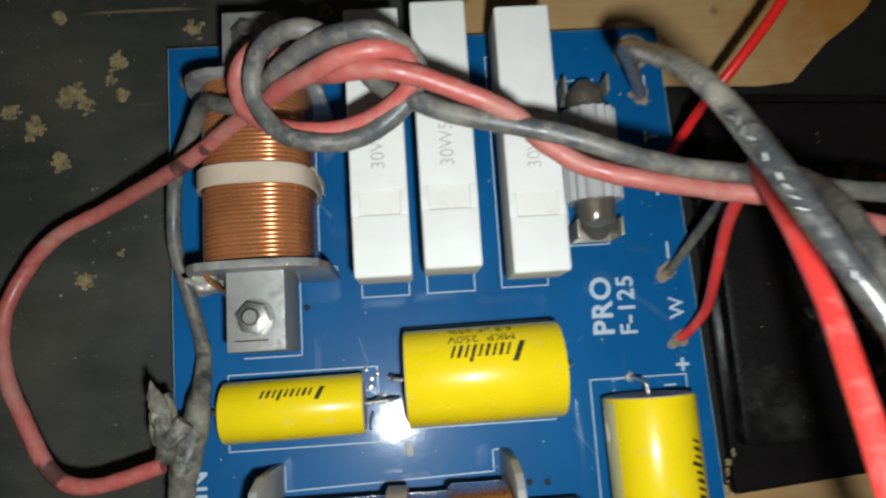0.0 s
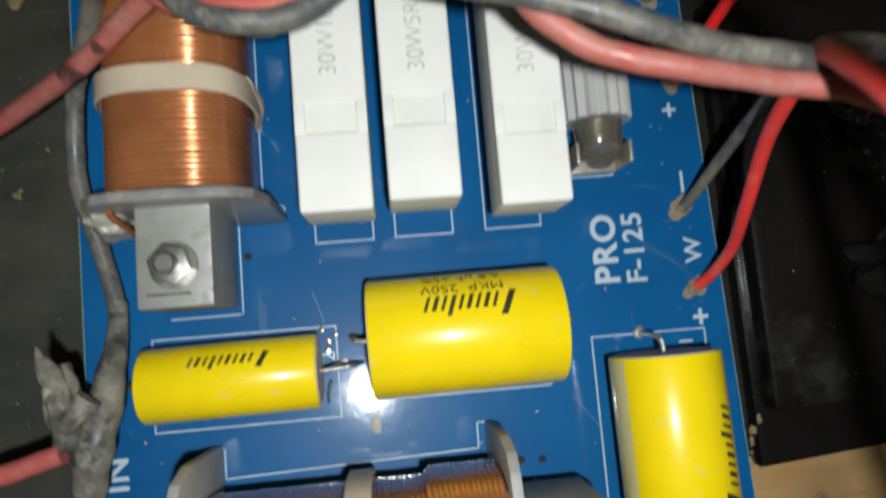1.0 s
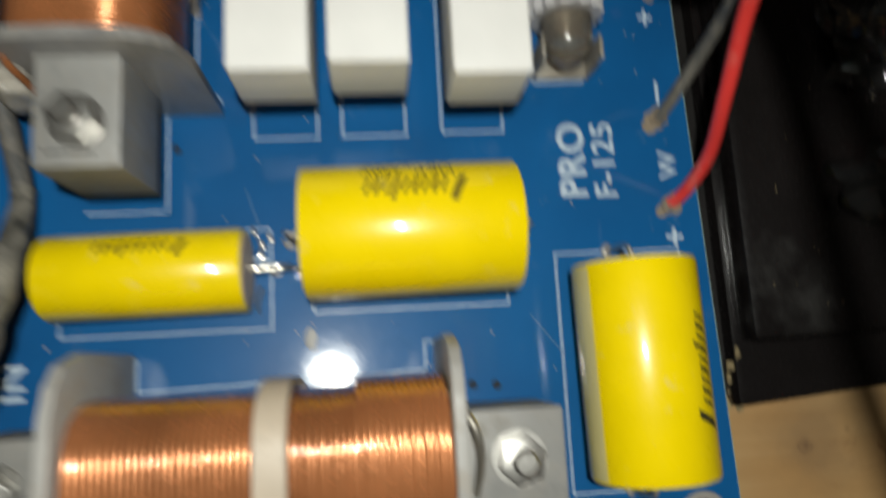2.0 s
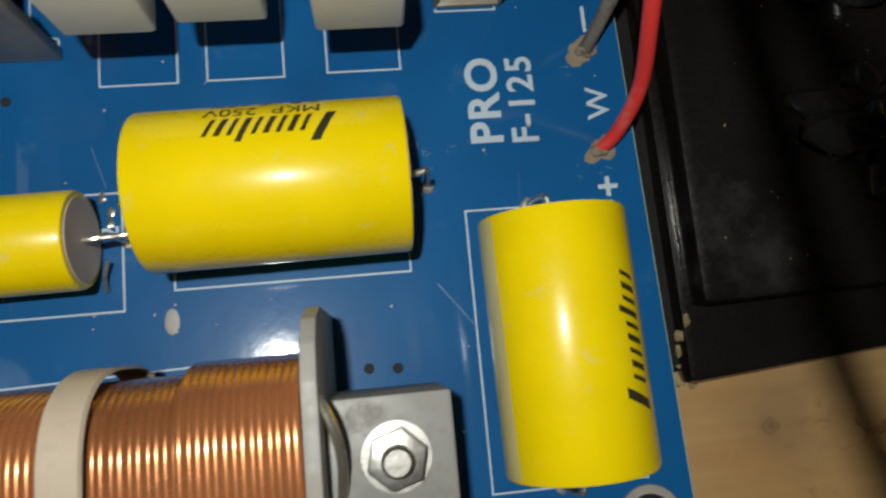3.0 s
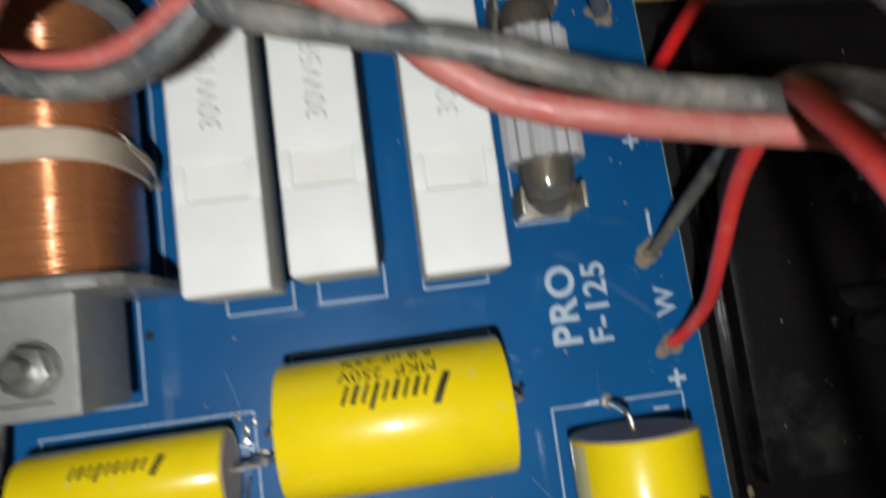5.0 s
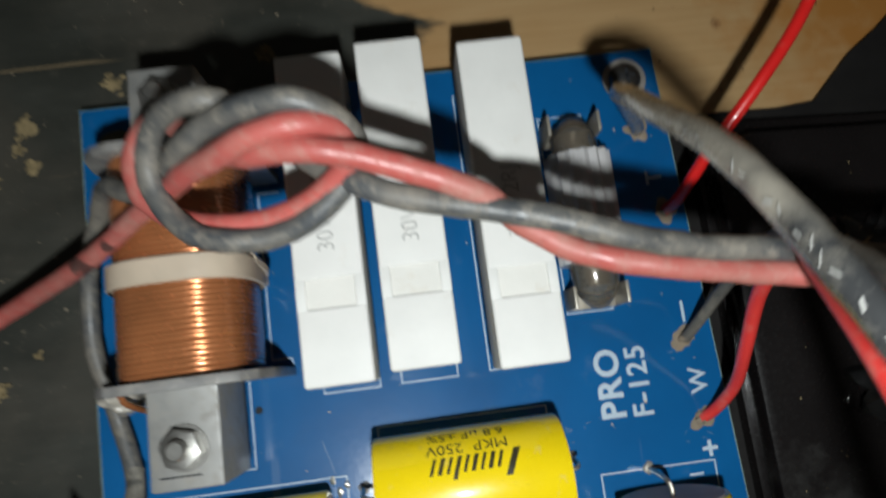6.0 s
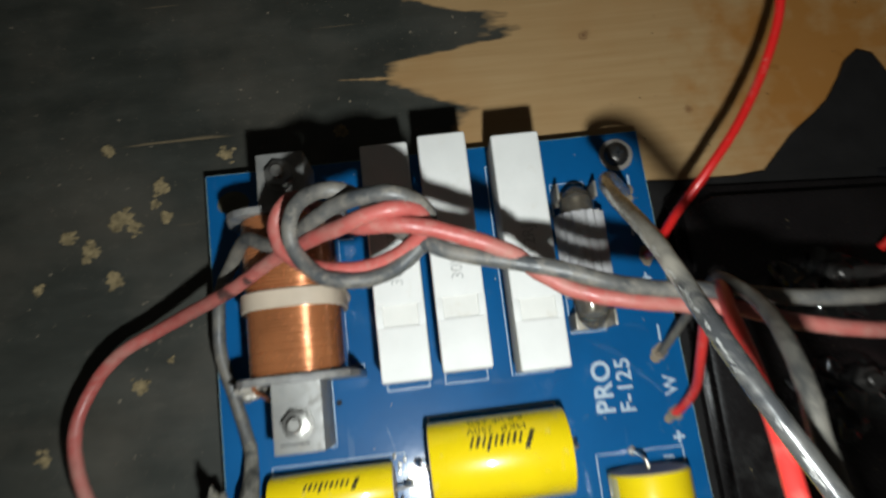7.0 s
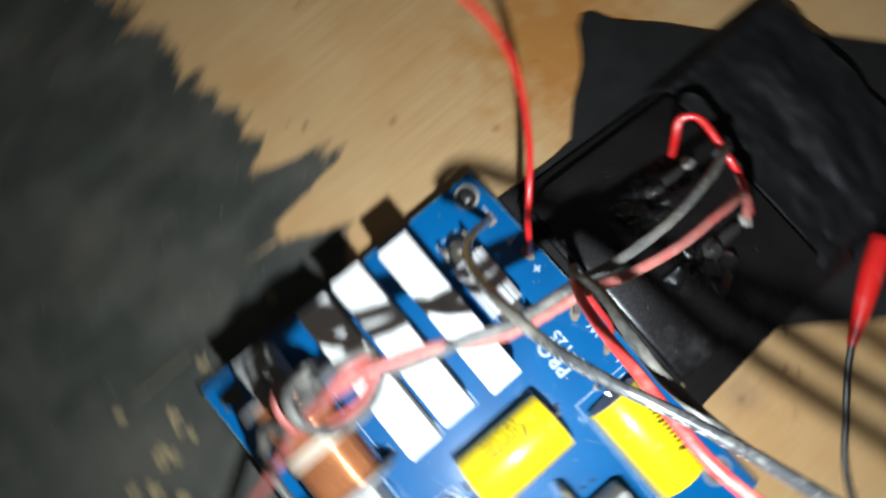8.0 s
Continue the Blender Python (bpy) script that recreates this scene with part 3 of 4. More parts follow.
# ---- film capacitors ----
def capacitor(cx, cy, cz, r, length, turn, brand_angle, brand_width, lines, seed):
    """A capacitor along x (turn 0) or y (turn 90); its print lies at an angle round the barrel."""
    base = Matrix.Translation((cx, cy, cz)) @ Matrix.Rotation(radians(turn), 4, "Z")
    h = length / 2
    body = part("capacitor", lathe([(-h, r - 0.9), (-h + 0.05, r - 0.25), (-h + 0.5, r), (h - 0.5, r), (h - 0.05, r - 0.25), (h, r - 0.9)], base, 64), YELLOW, board, "yellow film capacitor with printed barrel")
    for lo, hi in (((-75, -50),) if turn < 45 else ((170, 142), (26, 4))):
        part("film_seam", lathe_sector(-h + 0.6, h - 0.6, r + 0.05, lo, hi, base), FILM, body, "edge of the clear wrapping film")
    for s in (-1, 1):
        part("end_seal", lathe([(0, r - 0.95), (s * 0.15, r - 1.0), (s * 0.12, 0.01)], base @ Matrix.Translation((s * (h - 0.02), 0, 0)), 48), EPOXY, body, "beige epoxy end seal")
        p = [base @ Vector(v) for v in ((s * (h - 1), 0, 0), (s * (h + 1.6), 0, 0.1), (s * (h + 3.2), 0.5, -1.2), (s * (h + 3.8), 0.6, TOP - cz - 0.3))]
        part("lead", tube(p, 0.5, 10, step=0.5), LEAD, body, "bent tinned lead")
        q = base @ Vector((s * (h + 3.8), 0.6, TOP - cz))
        part("solder_joint", lump(q.x, q.y, TOP + 0.1, 1.2, 1.2, 0.7, 0.25, seed, 2), SOLDER, body)

    def wrap(bm, angle, along, flip):
        refine(bm, 0.9)
        for v in bm.verts:
            u, w = v.co.x * flip, v.co.y * flip
            a = radians(angle) - w / r
            v.co = base @ Vector((along + u, (r + 0.06) * math.cos(a), (r + 0.06) * math.sin(a)))
        return bm

    flip = -1 if turn < 45 else 1
    for shape in brand_shapes(brand_width, r * 0.34):
        part("brand_stroke", wrap(shape, brand_angle, 0, flip), INK, body, "black slanted brand stroke", smooth=False)
    for k, (text, size) in enumerate(lines):
        part("marking", wrap(letters(text, size, 0.0, 1.05), brand_angle - (19 + 16 * k) * 11 / r, -0.4, flip), INK, body, "black printed value", smooth=False)


def lathe_sector(a0, a1, r, deg0, deg1, base):
    bm = bmesh.new()
    steps = 10
    rows = []
    for k in range(steps + 1):
        a = radians(deg0 + (deg1 - deg0) * k / steps)
        rows.append([bm.verts.new(base @ Vector((x, r * math.cos(a), r * math.sin(a)))) for x in (a0, a1)])
    for p, q in zip(rows[:-1], rows[1:]):
        bm.faces.new((p[0], p[1], q[1], q[0]))
    return bm


capacitor(-37.0, -12.8, TOP + 7.1, 7.0, 32.0, 0.6, 58, 16.0, (), 4)
capacitor(6.6, -7.6, TOP + 11.0, 10.9, 35.2, 0.6, 62, 18.0, (("MKP  250V", 3.1), ("6.8 µF ±5%", 3.0)), 9)
capacitor(44.5, -32.5, TOP + 10.6, 10.4, 35.4, 90.8, 130, 20.0, (), 14)


# ---- iron-core coils ----
def coil(axis, centre, half, z, sections, blocks, spread, core_half, bolt_at, tie_at, tie_tail, flange_mat, tall=14.2, wide=12.2):
    """A coil along an axis ('x' or 'y') on a flanged bobbin with a bolted steel core."""
    turn = 0 if axis == "x" else 90
    base = Matrix.Translation((*centre, z)) @ Matrix.Rotation(radians(turn), 4, "Z")

    def section(a0, a1, grow, pitch=0.93):
        bm = bmesh.new()
        n = max(2, round((a1 - a0) / pitch))
        rings, sides = [], 56
        for k in range(n * 6 + 1):
            a = a0 + (a1 - a0) * k / (n * 6)
            ripple = abs(math.sin(math.pi * k / 6)) ** 0.7 * 0.15
            jit = 0.1 * noise.noise((a * 0.9, grow, 0))
            ring = []
            for s in range(sides):
                t = 2 * math.pi * s / sides
                c, q = math.cos(t), math.sin(t)
                w, hgt = wide + grow + ripple - 0.5 + jit, tall + grow + ripple - 0.5 + jit
                e = 0.70
                ring.append(bm.verts.new(base @ Vector((a + 0.5 * t / math.pi, w * math.copysign(abs(c) ** e, c), hgt * math.copysign(abs(q) ** e, q)))))
            rings.append(ring)
        for p, q in zip(rings[:-1], rings[1:]):
            for s in range(sides):
                bm.faces.new((p[s], p[(s + 1) % sides], q[(s + 1) % sides], q[s]))
        bm.faces.new(rings[0])
        bm.faces.new(rings[-1])
        return bm

    first = sections[0]
    winding = part("coil", section(*first), COPPER, board, "copper wire coil on an iron core")
    for s in sections[1:]:
        part("outer_layer", section(*s), COPPER, winding, "second layer of copper turns")
    # flanges: a board with cut corners that stands on the circuit board
    low = TOP - z
    shape = [(-spread, low + 0.02), (spread, low + 0.02), (spread + 0.2, 4.0)]
    for k in range(9):
        t = math.pi * k / 8
        c, q = math.cos(t), math.sin(t)
        shape.append((spread * math.copysign(abs(c) ** 0.55, c) * (1 - 0.12 * q), 5.0 + 10.2 * q ** 0.6))
    shape.append((-spread - 0.2, 4.0))
    for a in (-half, half):
        s = 1 if a > 0 else -1
        stand = base @ Matrix.Translation((a, 0, 0)) @ Matrix.Rotation(radians(90), 4, "Z") @ Matrix.Rotation(radians(90), 4, "X")
        part("flange", prism(shape, -0.9, 0.9, 0.3, stand), flange_mat, winding, "dusty grey bobbin flange")
    # laminated core and its end blocks
    bx = prism([(-half - blocks[0], -core_half), (half + blocks[1], -core_half), (half + blocks[1], core_half), (-half - blocks[0], core_half)], -8.8, 8.8, 0.5, base)
    core = part("core_block", bx, STEEL, winding, "grey laminated steel core end")
    for a in (-half - blocks[0] * bolt_at, half + blocks[1] * bolt_at):
        part("bolt", lathe([(low - 1, 1.75), (13.6, 1.75), (14.0, 1.4), (14.0, 0.01)], base @ Matrix.Translation((a, 0, 0)) @ ALONG_Z, 20), ZINC, winding, "zinc-plated bolt end")
        nut = [(3.5 * math.cos(math.pi * k / 3 + 0.3), 3.5 * math.sin(math.pi * k / 3 + 0.3)) for k in range(6)]
        part("nut", prism(nut, 8.95, 11.9, 0.3, base @ Matrix.Translation((a, 0, 0))), ZINC, winding, "dull hexagon nut")
        part("washer", lathe([(8.8, 4.0), (9.2, 4.0)], base @ Matrix.Translation((a, 0, 0)) @ ALONG_Z, 28), ZINC, winding)
    # nylon strap
    bm = bmesh.new()
    rings, sides = [], 56
    for a, g in ((tie_at - 2.3, 0.35), (tie_at - 2.0, 0.75), (tie_at + 2.0, 0.75), (tie_at + 2.3, 0.35)):
        ring = []
        for s in range(sides):
            t = 2 * math.pi * s / sides
            c, q = math.cos(t), math.sin(t)
            ring.append(bm.verts.new(base @ Vector((a, (wide + g) * math.copysign(abs(c) ** 0.70, c), (tall + g) * math.copysign(abs(q) ** 0.70, q)))))
        rings.append(ring)
    for p, q in zip(rings[:-1], rings[1:]):
        for s in range(sides):
            bm.faces.new((p[s], p[(s + 1) % sides], q[(s + 1) % sides], q[s]))
    strap = part("cable_tie", bm, TIE, winding, "cream nylon cable tie round the coil")
    if tie_tail:
        part("tie_tail", tube(tie_tail, 1.1, 8, flat=1.6), TIE, strap)
    return winding


coil_a = coil("y", (-41.1, 38.5), 20.6, 27.2, [(-19.4, 19.4, 0.0)], (17.5, 16.2), 14.9, 6.1, 0.61, -1.5, [(-29.4, 39.5, 30), (-29.0, 38.6, 22), (-31.0, 38.2, 14), (-31.6, 37.6, 10.2)], BOBBIN)
coil_b = coil("x", (-15.6, -43.5), 26.6, 26.2, [(-25.4, 25.4, -0.6), (12.4, 25.2, 0.75)], (15.4, 15.5), 17.8, 6.9, 0.56, 1.4, None, BOBBIN_PALE)
# pigtails of the coils
part("coil_lead", tube([(-50.5, 20.6, 31), (-51.6, 18.5, 35), (-50.8, 16.0, 36), (-49.5, 14.0, 30), (-50.0, 10.5, 10)], 0.55, 10), COPPER, coil_a, "copper pigtail of the coil")
part("coil_lead", tube([(10.0, -34.0, 36), (12.6, -37.5, 40), (13.8, -43, 38), (12.9, -52, 30), (13.5, -58, 10)], 0.6, 10), LEAD, coil_b, "pale wire pigtail of the coil")

part("glue_lump", lump(-54.4, 16.4, 25.0, 3.6, 2.6, 9.5, 0.3, 4, 4), HOT_GLUE, coil_a, "cloudy hot glue over the coil's wire end")
part("score_line", box(-45.6, -38.6, 2.5, 2.8, 35.9, 36.06), GREEN_DARK, coil_a, "dark scored line in the steel")

# ---- ribbed lamp fuse ----
lampbase = at(37.3, 43, TOP + 7.2, ALONG_Y)
ribs = []
for k in range(96):
    a = 2 * math.pi * k / 96
    r = 6.6 + 0.42 * math.cos(16 * a)
    ribs.append((r * math.cos(a), r * 0.98 * math.sin(a)))
sleeve = part("protection_lamp", prism(ribs, -11.5, 11.2, 0, at(37.3, 43, TOP + 7.2, Matrix.Rotation(math.pi / 2, 4, "X"))), SLEEVE, board, "ribbed grey sleeve round a clear tubular lamp")
for s, top in ((-1, 9.6), (1, 8.8)):
    part("lamp_tip", lathe([(s * 11.0, 5.0), (s * (11.2 + top * 0.5), 4.7), (s * (11.2 + top * 0.75), 3.6), (s * (11.2 + top * 0.95), 1.8), (s * (11.2 + top), 0.2)], lampbase, 32), GLASS, sleeve, "smoky clear glass end")
    part("lamp_cap", lathe([(s * 10.8, 3.0), (s * 16.0, 2.6), (s * 17.0, 0.6)], lampbase, 20), LEAD, sleeve, "metal lamp cap")
    for side in (-1, 1):
        part("clip_leaf", box(37.3 + side * 5.3 - 0.35, 37.3 + side * 5.3 + 0.35, 43 + s * 18 - 2.2, 43 + s * 18 + 2.2, TOP, TOP + 10.5, 0.25), CLIPS, sleeve, "springy metal clip leaf")
    part("clip_base", box(37.3 - 5.6, 37.3 + 5.6, 43 + s * 18 - 2.2, 43 + s * 18 + 2.2, TOP, TOP + 1.0, 0.2), CLIPS, sleeve)


# ---- cables ----
def cable(name, points, radius, material, label, category="cable", **more):
    ob = part(name, tube(points, radius, **more), material)
    return tagged(ob, label, category)


# two input cables tied together in one overhand knot: from the terminals to the knot, round it, and on to the joint
IN_RED = [(123.5, 1.0, 19), (124.5, 5.5, 26), (119, 10.5, 40), (104, 12.2, 54), (84, 13.5, 62), (66, 17, 65), (56.2, 20.5, 66), (47.9, 22.2, 65), (33.8, 24.8, 66), (23.5, 28.1, 65), (15.8, 32.8, 66), (9.7, 37.0, 70)]
IN_RED += [(-2.3, 41.8, 72.5), (-9.1, 43.5, 74.0), (-14.4, 44.5, 73.0), (-18.8, 45.3, 70.0), (-23.9, 48.1, 64.0), (-29.3, 52.7, 60.0), (-33.6, 56.1, 58.0), (-37.0, 54.8, 57.0), (-39.0, 51.1, 56.0), (-38.3, 46.3, 56.0), (-35.9, 43.4, 56.5), (-31.3, 40.4, 58.0)]
IN_RED += [(-25.1, 38.7, 60.0), (-18.6, 38.6, 61.0), (-11.8, 40.0, 64.0), (-7.1, 42.8, 67.0), (-6.2, 45.3, 70.0), (-7.9, 46.9, 73.0), (-12.1, 46.9, 75.0), (-17.6, 46.3, 74.0), (-22.8, 45.7, 70.0), (-29.5, 45.7, 63.0), (-35.9, 45.8, 54.0), (-42.0, 44.9, 48.0)]
IN_RED += [(-54.4, 40.8, 38), (-75.2, 35.4, 25), (-89.2, 29.5, 22), (-97.7, 21.1, 20), (-101.2, 10.9, 21), (-99.1, -0.5, 23), (-93.4, -11.7, 25), (-86.1, -22.6, 27), (-77.2, -25.4, 28), (-63.0, -22.1, 28)]
IN_GREY = [(131, 25, 21), (130, 25.5, 32), (112, 22.5, 48), (88, 20.5, 60), (66, 22, 65), (51.8, 24.8, 66), (38.2, 26.5, 68), (28.1, 28.9, 70), (18.9, 32.4, 70), (10.0, 35.0, 69)]
IN_GREY += [(-0.9, 38.3, 68.0), (-5.3, 40.7, 67.0), (-9.0, 43.3, 64.0), (-12.7, 46.6, 62.0), (-15.8, 50.5, 62.0), (-18.5, 52.4, 65.0), (-22.4, 53.5, 69.0), (-25.9, 53.8, 69.5), (-30.1, 53.5, 67.0), (-33.4, 51.5, 64.0), (-35.0, 47.5, 61.0), (-33.6, 42.6, 60.0)]
IN_GREY += [(-29.5, 38.0, 61.0), (-24.2, 36.0, 62.0), (-18.0, 35.9, 62.0), (-11.8, 37.8, 64.0), (-6.8, 41.7, 66.0), (-5.1, 45.4, 68.0), (-6.5, 47.8, 72.0), (-11.0, 49.8, 75.0), (-17.2, 50.4, 74.0), (-23.4, 50.2, 70.0), (-29.3, 48.8, 65.0), (-34.4, 48.2, 57.0), (-41.7, 48.1, 50.0)]
IN_GREY += [(-48.8, 51.6, 43), (-55.3, 49.0, 32), (-62.0, 42.7, 22), (-64.0, 32.8, 18), (-63.7, 24.7, 17), (-60.9, 12.7, 15), (-58.2, 1.7, 15.6), (-57.4, -6.0, 19)]
def greasy_red():
    """Faded red cable with black grease patches where it leaves the coil."""
    m = PINK.copy()
    m.name = "greasy_red_cable"
    nt, _, links, p = nodes_of(m)
    col = p.inputs["Base Color"].links[0].from_socket
    co = nt.nodes.new("ShaderNodeTexCoord")
    for x, y, z, r in ((-55.4, 40.4, 37.4, 2.6), (-49.0, 42.0, 43.0, 1.8), (-86.0, -22.6, 27.0, 4.0)):
        d = nt.nodes.new("ShaderNodeVectorMath")
        d.operation = "DISTANCE"
        links.new(co.outputs["Object"], d.inputs[0])
        d.inputs[1].default_value = (x * MM, y * MM, z * MM)
        near = calc(nt, "ADD", calc(nt, "DIVIDE", d.outputs["Value"], r * MM), calc(nt, "MULTIPLY", calc(nt, "SUBTRACT", add_noise(nt, 260, 4), 0.5), 1.6))
        col = mixed(nt, ramp(nt, near, [(0.7, (0.85, 0.85, 0.85)), (1.2, (0, 0, 0))]), col, (0.035, 0.028, 0.025))
    links.new(col, p.inputs["Base Color"])
    return m


cable("red_cable", IN_RED, 1.75, greasy_red(), "faded dusty red cable knotted with a grey one", wobble=0.10)
cable("grey_cable", IN_GREY, 1.75, GREYC, "dusty grey-black cable knotted above the board", wobble=0.10)
cable("woofer_red_wire", [(56.7, -2.6, 10.3), (58.9, -0.6, 13), (60.6, 4.2, 20), (59.0, 11.5, 31), (57.2, 20.0, 43), (55, 24.6, 56), (52.6, 25.6, 66), (48.5, 20, 77), (45.5, 11, 88), (44, 0, 96), (42, -12, 103), (42, -28, 108), (50, -60, 110), (70, -115, 96), (90, -200, 60), (100, -326, 30)], lambda f: 1.15 + 0.5 * min(1, f * 4), CORAL, "bright red wire soldered to the board", "wire")
cable("woofer_grey_wire", [(56.0, 14.3, 10.3), (57.4, 16.6, 14), (60.6, 23.4, 24), (60.5, 27.5, 38), (57, 28.4, 54), (54, 26.6, 66), (53.8, 21.6, 77), (52, 17, 86), (49.3, 12, 94.5), (47.4, 5, 101), (46.4, -3, 104), (48, -20, 106), (54, -40, 104), (66, -70, 100), (88, -120, 88), (110, -200, 55), (118, -326, 28)], lambda f: 1.15 + 0.5 * min(1, f * 4), GREYW, "dusty dark grey wire soldered to the board", "wire", wobble=0.08)
def half_dusty():
    """The wire's material with beige dust over the stretch nearest to the board's far edge."""
    m = DARKW.copy()
    m.name = "half_dusty_wire"
    nt, _, links, p = nodes_of(m)
    col = p.inputs["Base Color"].links[0].from_socket
    co = nt.nodes.new("ShaderNodeTexCoord")
    sep = nt.nodes.new("ShaderNodeSeparateXYZ")
    links.new(co.outputs["Object"], sep.inputs[0])
    far = calc(nt, "ADD", calc(nt, "DIVIDE", calc(nt, "SUBTRACT", sep.outputs["Y"], 16 * MM), 24 * MM), calc(nt, "MULTIPLY", calc(nt, "SUBTRACT", add_noise(nt, 140, 5), 0.5), 2.2))
    amount = ramp(nt, far, [(0.15, (0, 0, 0)), (0.7, (0.8, 0.8, 0.8))])
    links.new(mixed(nt, amount, col, (0.27, 0.245, 0.20)), p.inputs["Base Color"])
    return m


tweeter = cable("tweeter_clear_wire", [(53.8, 61.0, 10.3), (52.5, 60.6, 14), (47.5, 59.5, 26), (40.5, 57, 43), (34.8, 52.5, 58), (31.2, 44, 76), (30, 32, 96), (31, 20, 107), (35, 7, 112), (42, -9, 115), (50, -30, 117), (62, -65, 114), (80, -115, 98), (104, -200, 62), (110, -326, 34)], 1.55, half_dusty(), "dusty translucent dark wire with pale printing", "wire", wobble=0.08)
run = spline([(31.2, 44, 76), (30, 32, 96), (31, 20, 107), (35, 7, 112), (42, -9, 115), (50, -30, 117)], 0.45)
for k in range(36, len(run) - 8, 3):
    if random.random() < 0.8:
        a, b = run[k], run[k + 2]
        ahead = (b - a).normalized()
        out = Vector((-0.6, -0.3, 0.75)) - ahead * ahead.dot(Vector((-0.6, -0.3, 0.75)))
        out.normalize()
        side = ahead.cross(out)
        w, lean, shift = random.uniform(0.08, 0.16), random.uniform(-0.45, 0.45), side * random.uniform(-0.25, 0.25)
        bm = bmesh.new()
        bm.faces.new([bm.verts.new(v + out * 1.68 + shift) for v in (a - side * (w + lean), b - side * (w - lean), b + side * (w + lean), a + side * (w - lean))])
        part("print_bar", bm, PALE_PRINT, tweeter, "pale worn print", smooth=False)
cable("tweeter_red_wire", [(56.9, 42.1, 10.3), (57.8, 43.4, 17), (61, 50, 29), (68, 58.5, 36), (77, 69.5, 39), (86, 84, 41), (91, 99, 45), (90, 118, 50), (80, 150, 56), (60, 200, 50), (50, 326, 30)], 1.25, RED, "shiny red wire soldered to the board", "wire")

# taped joint of the input wires beside the board
joint = part("taped_joint", tube([(-58.0, 3.0, 15.5), (-57.4, -5, 18.5), (-57.6, -13, 23), (-58.8, -21, 25.5), (-61.0, -29.7, 23), (-63.4, -37.5, 17), (-63.6, -47, 10.8)], lambda f: 1.6 + 1.7 * math.sin(math.pi * min(1, f * 1.1)) ** 2, 18, wobble=0.16), TAPE)
tagged(joint, "grey taped cable joint covered in dust", "cable joint")
part("tape_flap", lump(-62.4, -12.8, 29, 2.6, 4.6, 4.2, 0.34, 7, 4, 1.0), TAPE, joint, "crumpled tape flap")
part("tape_tip", tube([(-62.4, -10, 31), (-62.6, -7.0, 35), (-61.2, -4.2, 39.5)], lambda f: 2.0 * (1 - f) + 0.12, 10, wobble=0.5, step=0.6), TAPE, joint, "pointed end of tape")
part("tape_fold", tube([(-63, -20, 27), (-61, -17, 30), (-58, -13, 30)], 2.2, 12, wobble=0.4, step=0.8), TAPE, joint, "folded tape")

# ---- terminal plate and sheet beside the board ----
def plate_material():
    """Glossy black plastic with pale rubbed smears near its corner."""
    m = BLACK.copy()
    m.name = "smeared_plastic"
    nt, _, links, p = nodes_of(m)
    col = p.inputs["Base Color"].links[0].from_socket
    co = nt.nodes.new("ShaderNodeTexCoord")
    for x, y, r in ((66, -24, 7), (79, -22, 11), (73, -16, 8)):
        d = nt.nodes.new("ShaderNodeVectorMath")
        d.operation = "DISTANCE"
        links.new(co.outputs["Object"], d.inputs[0])
        d.inputs[1].default_value = ((x - 130) * MM, (y - 5) * MM, 12 * MM)
        near = calc(nt, "ADD", calc(nt, "DIVIDE", d.outputs["Value"], r * MM), calc(nt, "MULTIPLY", calc(nt, "SUBTRACT", add_noise(nt, 170, 6), 0.5), 2.6))
        col = mixed(nt, ramp(nt, near, [(0.0, (0.22, 0.22, 0.22)), (0.35, (0.1, 0.1, 0.1)), (0.9, (0, 0, 0))]), col, (0.08, 0.08, 0.076))
    links.new(col, p.inputs["Base Color"])
    return m


SMEARED = plate_material()
plate = thing("terminal_plate", (130, 5, 1.5), "black plastic terminal plate with soldered terminals", "terminal plate")
part("flange_plate", prism([(67.8, -41.6), (105, -38.6), (150, -38.2), (150, 57.5), (76, 62), (66.6, 60)], FLOOR, 7.0, 1.6), BLACK, plate, "black plastic flange")
part("cup", prism([(68.8, -29.2), (105, -28.4), (137, -28.0), (137, 54), (78, 57), (68.2, 54)], 6.8, 13.5, 2.0), SMEARED, plate, "raised black cup with pale smears")
for k, (x, y, z) in enumerate(((68.6, -31.4, 6.9), (67.7, -36.2, 4.6), (67.9, -38.6, 3.4), (68.0, -41.4, 2.2), (70.4, -41.9, 1.9), (67.6, -33.6, 5.8))):
    part("paint_chip", lump(x, y, z, 0.5 + 0.07 * k, 0.9, 0.4, 0.6, k, 2), CRUMB, plate, "tan chip at the plate's edge")


rnd = random.Random(21)
bm = bmesh.new()
for k in range(45):
    x, y, r = rnd.uniform(72, 135), rnd.uniform(-26, 48), rnd.uniform(0.08, 0.2)
    join(bm, lump(x, y, 13.5, r, r * rnd.uniform(0.5, 1.5), 0.08, 0.4, k, 1))
tagged(part("dust_specks", bm, CRUMB, plate, "pale grit on the black plastic"), kind="stuff")


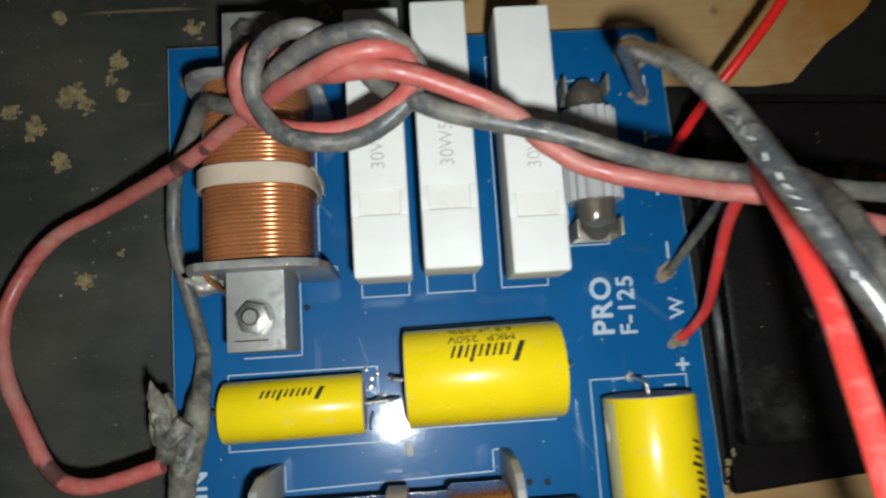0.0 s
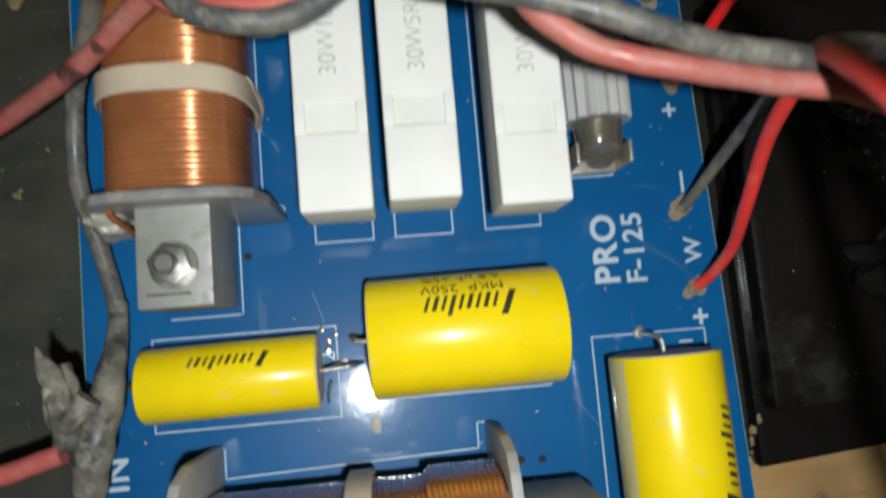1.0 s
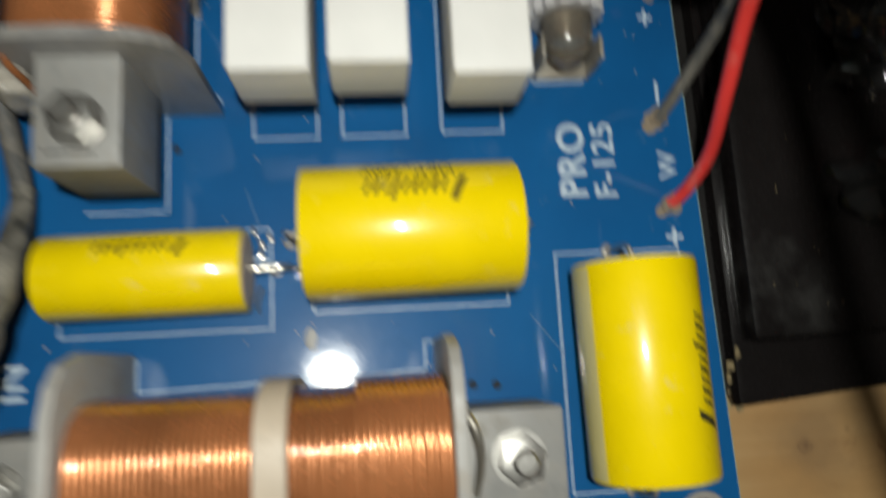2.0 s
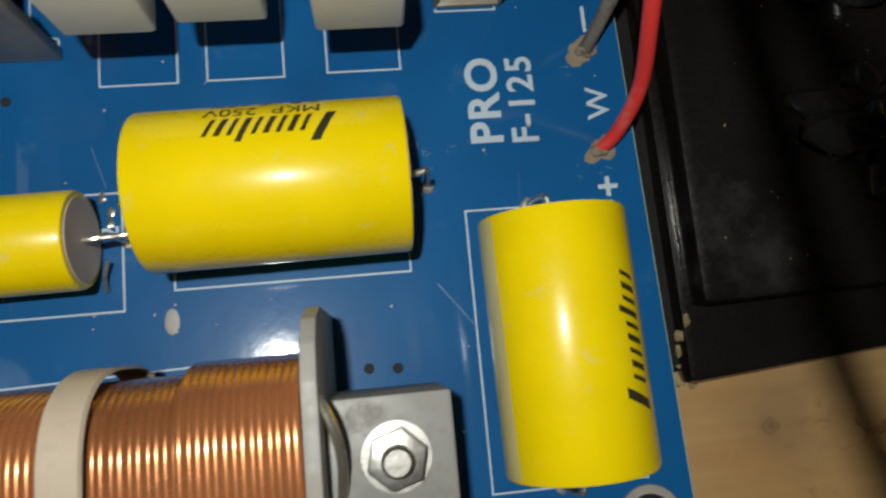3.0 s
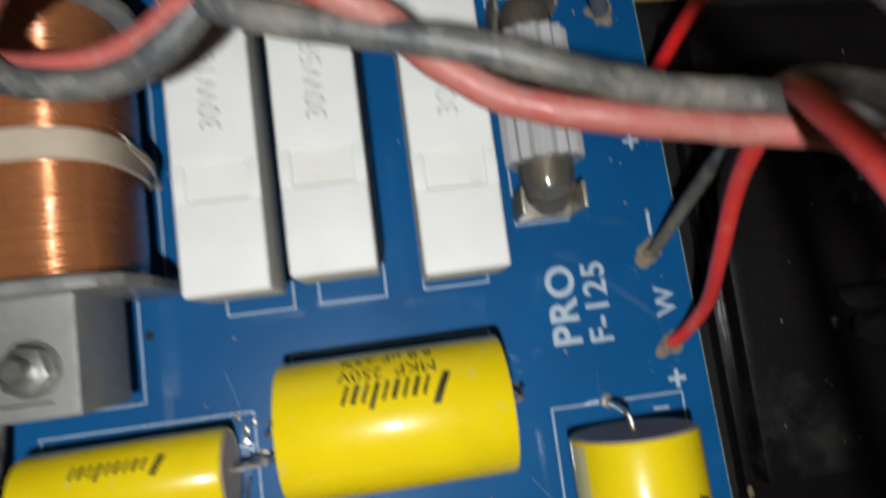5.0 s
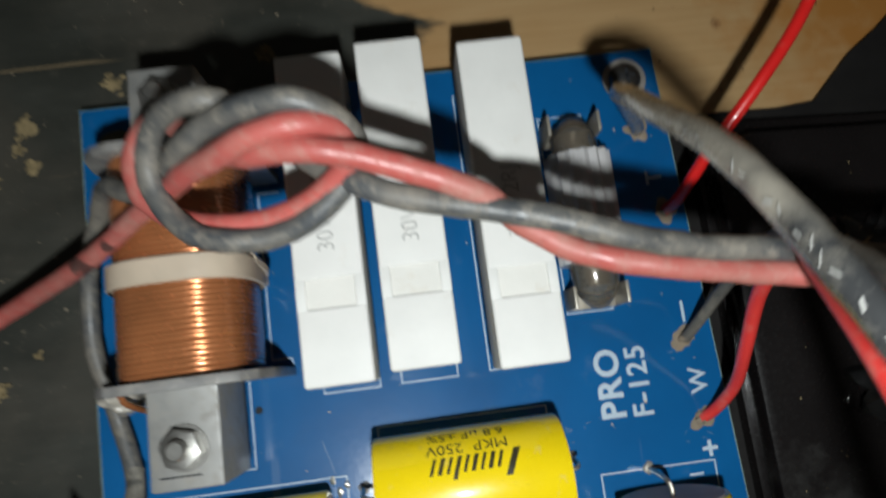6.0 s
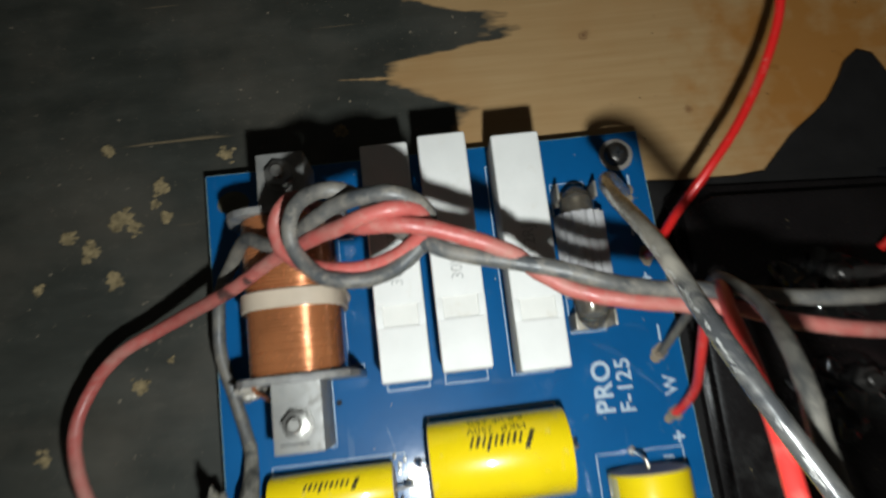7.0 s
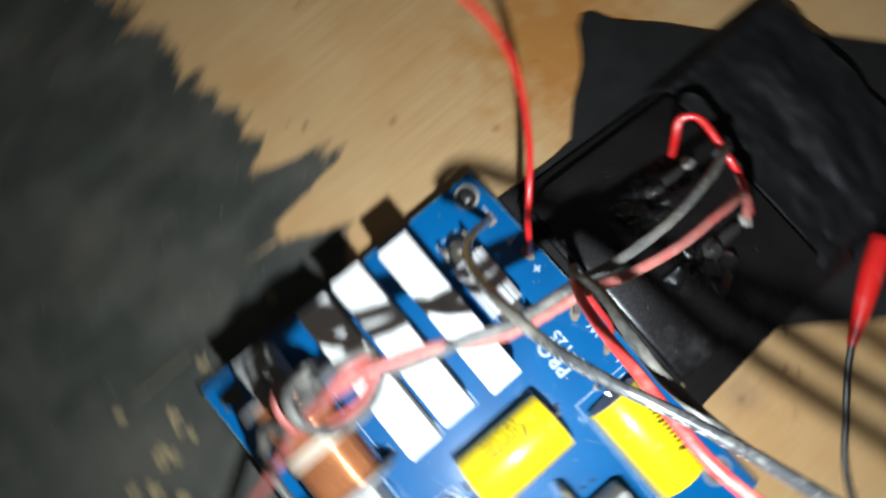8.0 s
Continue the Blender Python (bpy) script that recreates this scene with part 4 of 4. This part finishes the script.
def terminal(x, y, seed):
    base = part("terminal", lathe([(13.2, 8.2), (14.6, 8.0), (15.0, 6.6), (15.0, 4.6), (18.2, 4.4), (18.6, 3.8), (18.6, 0.01)], at(x, y, 0, ALONG_Z), 36), BLACK, plate, "black terminal boss")
    nut = [(x + 4.0 * math.cos(math.pi * k / 3), y + 4.0 * math.sin(math.pi * k / 3)) for k in range(6)]
    part("nut", prism(nut, 18.5, 21.5, 0.35), DULL, base, "tarnished hexagon nut")
    part("stud", lathe([(18, 2.0), (24.4, 2.0), (24.8, 1.5), (24.8, 0.01)], at(x, y, 0, ALONG_Z), 16), DULL, base)
    part("solder_tag", prism([(x + 1, y - 1.6), (x + 12, y - 1.9), (x + 16, y), (x + 12, y + 1.9), (x + 1, y + 1.6)], 18.7, 19.4, 0.2), DULL, base, "flat solder tag")
    part("solder_joint", lump(x + 16.5, y, 20, 2.4, 2.2, 1.6, 0.3, seed), SOLDER, base, "shiny solder joint")


def glue(x, y, seed):
    part("glue_blob", lump(x, y, 13.6, 11, 9, 6.2, 0.5, seed, 4, 1.4), GLUE, plate, "glossy black glue over a terminal")


glue(101.5, 27.0, 2)
glue(103.0, -2.5, 6)
terminal(104.6, 29.6, 3)
terminal(106.0, 0.8, 8)
cable("jumper_wire", [(118.6, 35.4, 20), (120.5, 39, 27), (124.8, 43, 31), (129, 39.5, 33), (128.8, 30, 33), (127.5, 18, 31), (127, 9, 26), (126, 2, 20)], 1.35, RED, "red jumper wire between two terminals", "wire")
# real sheet; its edge runs on under the board to darken the shaded gap
sheet = part("damping_sheet", prism([(141.7, 99.5), (145.4, 91.8), (151.6, 85.2), (160, 77), (170.3, 64.6), (196, 42), (225, 10), (225, -100), (196, -100), (116, -42.6), (110, -38.4), (104, -37.6), (92, -37.6), (80, -38.4), (71, -39.0), (66.8, -39.6), (63, -38), (55, 10), (56, 66.4), (72, 65.2), (90, 64.4), (99.6, 65.2), (103.8, 69.4), (110.7, 76.2), (118.6, 81.6), (124.2, 86.2), (129.6, 93.3), (132.6, 98.4), (137, 101.4)], FLOOR + 0.02, 3.6, 0.3), FELT)
tagged(sheet, "flat black damping sheet lying on the panel", "sheet")

# crinkled black film beyond the plate
bm = bmesh.new()
grid = []
for i in range(49):
    x = 134 + 68 * i / 48
    row = []
    for j in range(49):
        y = -37 + 99 * j / 48
        rise = min(1, i / 4, (48 - i) / 3, j / 3, (48 - j) / 3)
        fold = abs(noise.noise((x * 0.055, y * 0.03, 1.3))) * 6 + abs(noise.noise((x * 0.16, y * 0.1, 4.1))) * 1.6
        row.append(bm.verts.new((x + 1.5 * noise.noise((y * 0.1, 2.0, 0.0)), y, 3.7 + rise * (4.5 + fold))))
    grid.append(row)
for p, q in zip(grid[:-1], grid[1:]):
    for j in range(48):
        bm.faces.new((p[j], q[j], q[j + 1], p[j + 1]))
rim = [e for e in bm.edges if len(e.link_faces) == 1]
for v in bmesh.ops.extrude_edge_only(bm, edges=rim)["geom"]:
    if isinstance(v, bmesh.types.BMVert):
        v.co.z = 3.62
film = part("black_film", bm, WRAP)
tagged(film, "crinkled glossy black plastic film beside the plate", "plastic film")

# red clip with its lead
clip = part("test_clip", tube([(160, -39, 10), (148, -45, 10), (136, -52.5, 9.5), (125.6, -59.3, 8)], lambda f: 4.4 - 2.6 * f * f, 14, step=0.8), RED)
tagged(clip, "red insulated clip on a thin dark lead", "clip")
part("clip_lead", tube([(125.6, -59.3, 8), (119, -66, 5.5), (109, -77, 3.6), (92, -96, 2.8), (70, -140, 2.8)], 1.2, 10), LEAD_BLACK, clip, "thin dark lead")

# ---- dried filler spots on the paint ----
for k, (x, y, r) in enumerate(((-100.0, 94.2, 2.4), (-84.2, 80.6, 3.0), (-96.8, 72.2, 4.2), (-92.8, 69.4, 2.6), (-112.8, 68.0, 2.6), (-105.8, 63.4, 3.6), (-99.0, 53.9, 2.9),
                               (-83.2, 71.4, 2.2), (-64.0, 89.2, 2.7), (-28.0, 93.0, 2.4), (-92.6, 21.8, 2.6), (-83.4, 28.3, 1.1), (-119.8, 4.2, 2.6), (-121.5, 53.2, 2.0), (-86.5, 76.0, 1.6))):
    bm = lump(x, y, FLOOR, r * 0.62, r * random.uniform(0.45, 0.7), 0.35, 0.6, k, 4, 1.9)
    spot = part("filler_spot", bm, CRUMB)
    tagged(spot, "tan dried filler spot on dark paint", "filler spot", "filler spots on the panel")
    for j in range(5):
        a, d, q = random.uniform(0, 6.28), r * random.uniform(0.5, 1.15), r * random.uniform(0.1, 0.28)
        part("crumb", lump(x + d * math.cos(a), y + d * math.sin(a), FLOOR, q * 1.3, q, 0.25 + 0.3 * q, 0.5, k + j, 2, 1.4), CRUMB, spot)
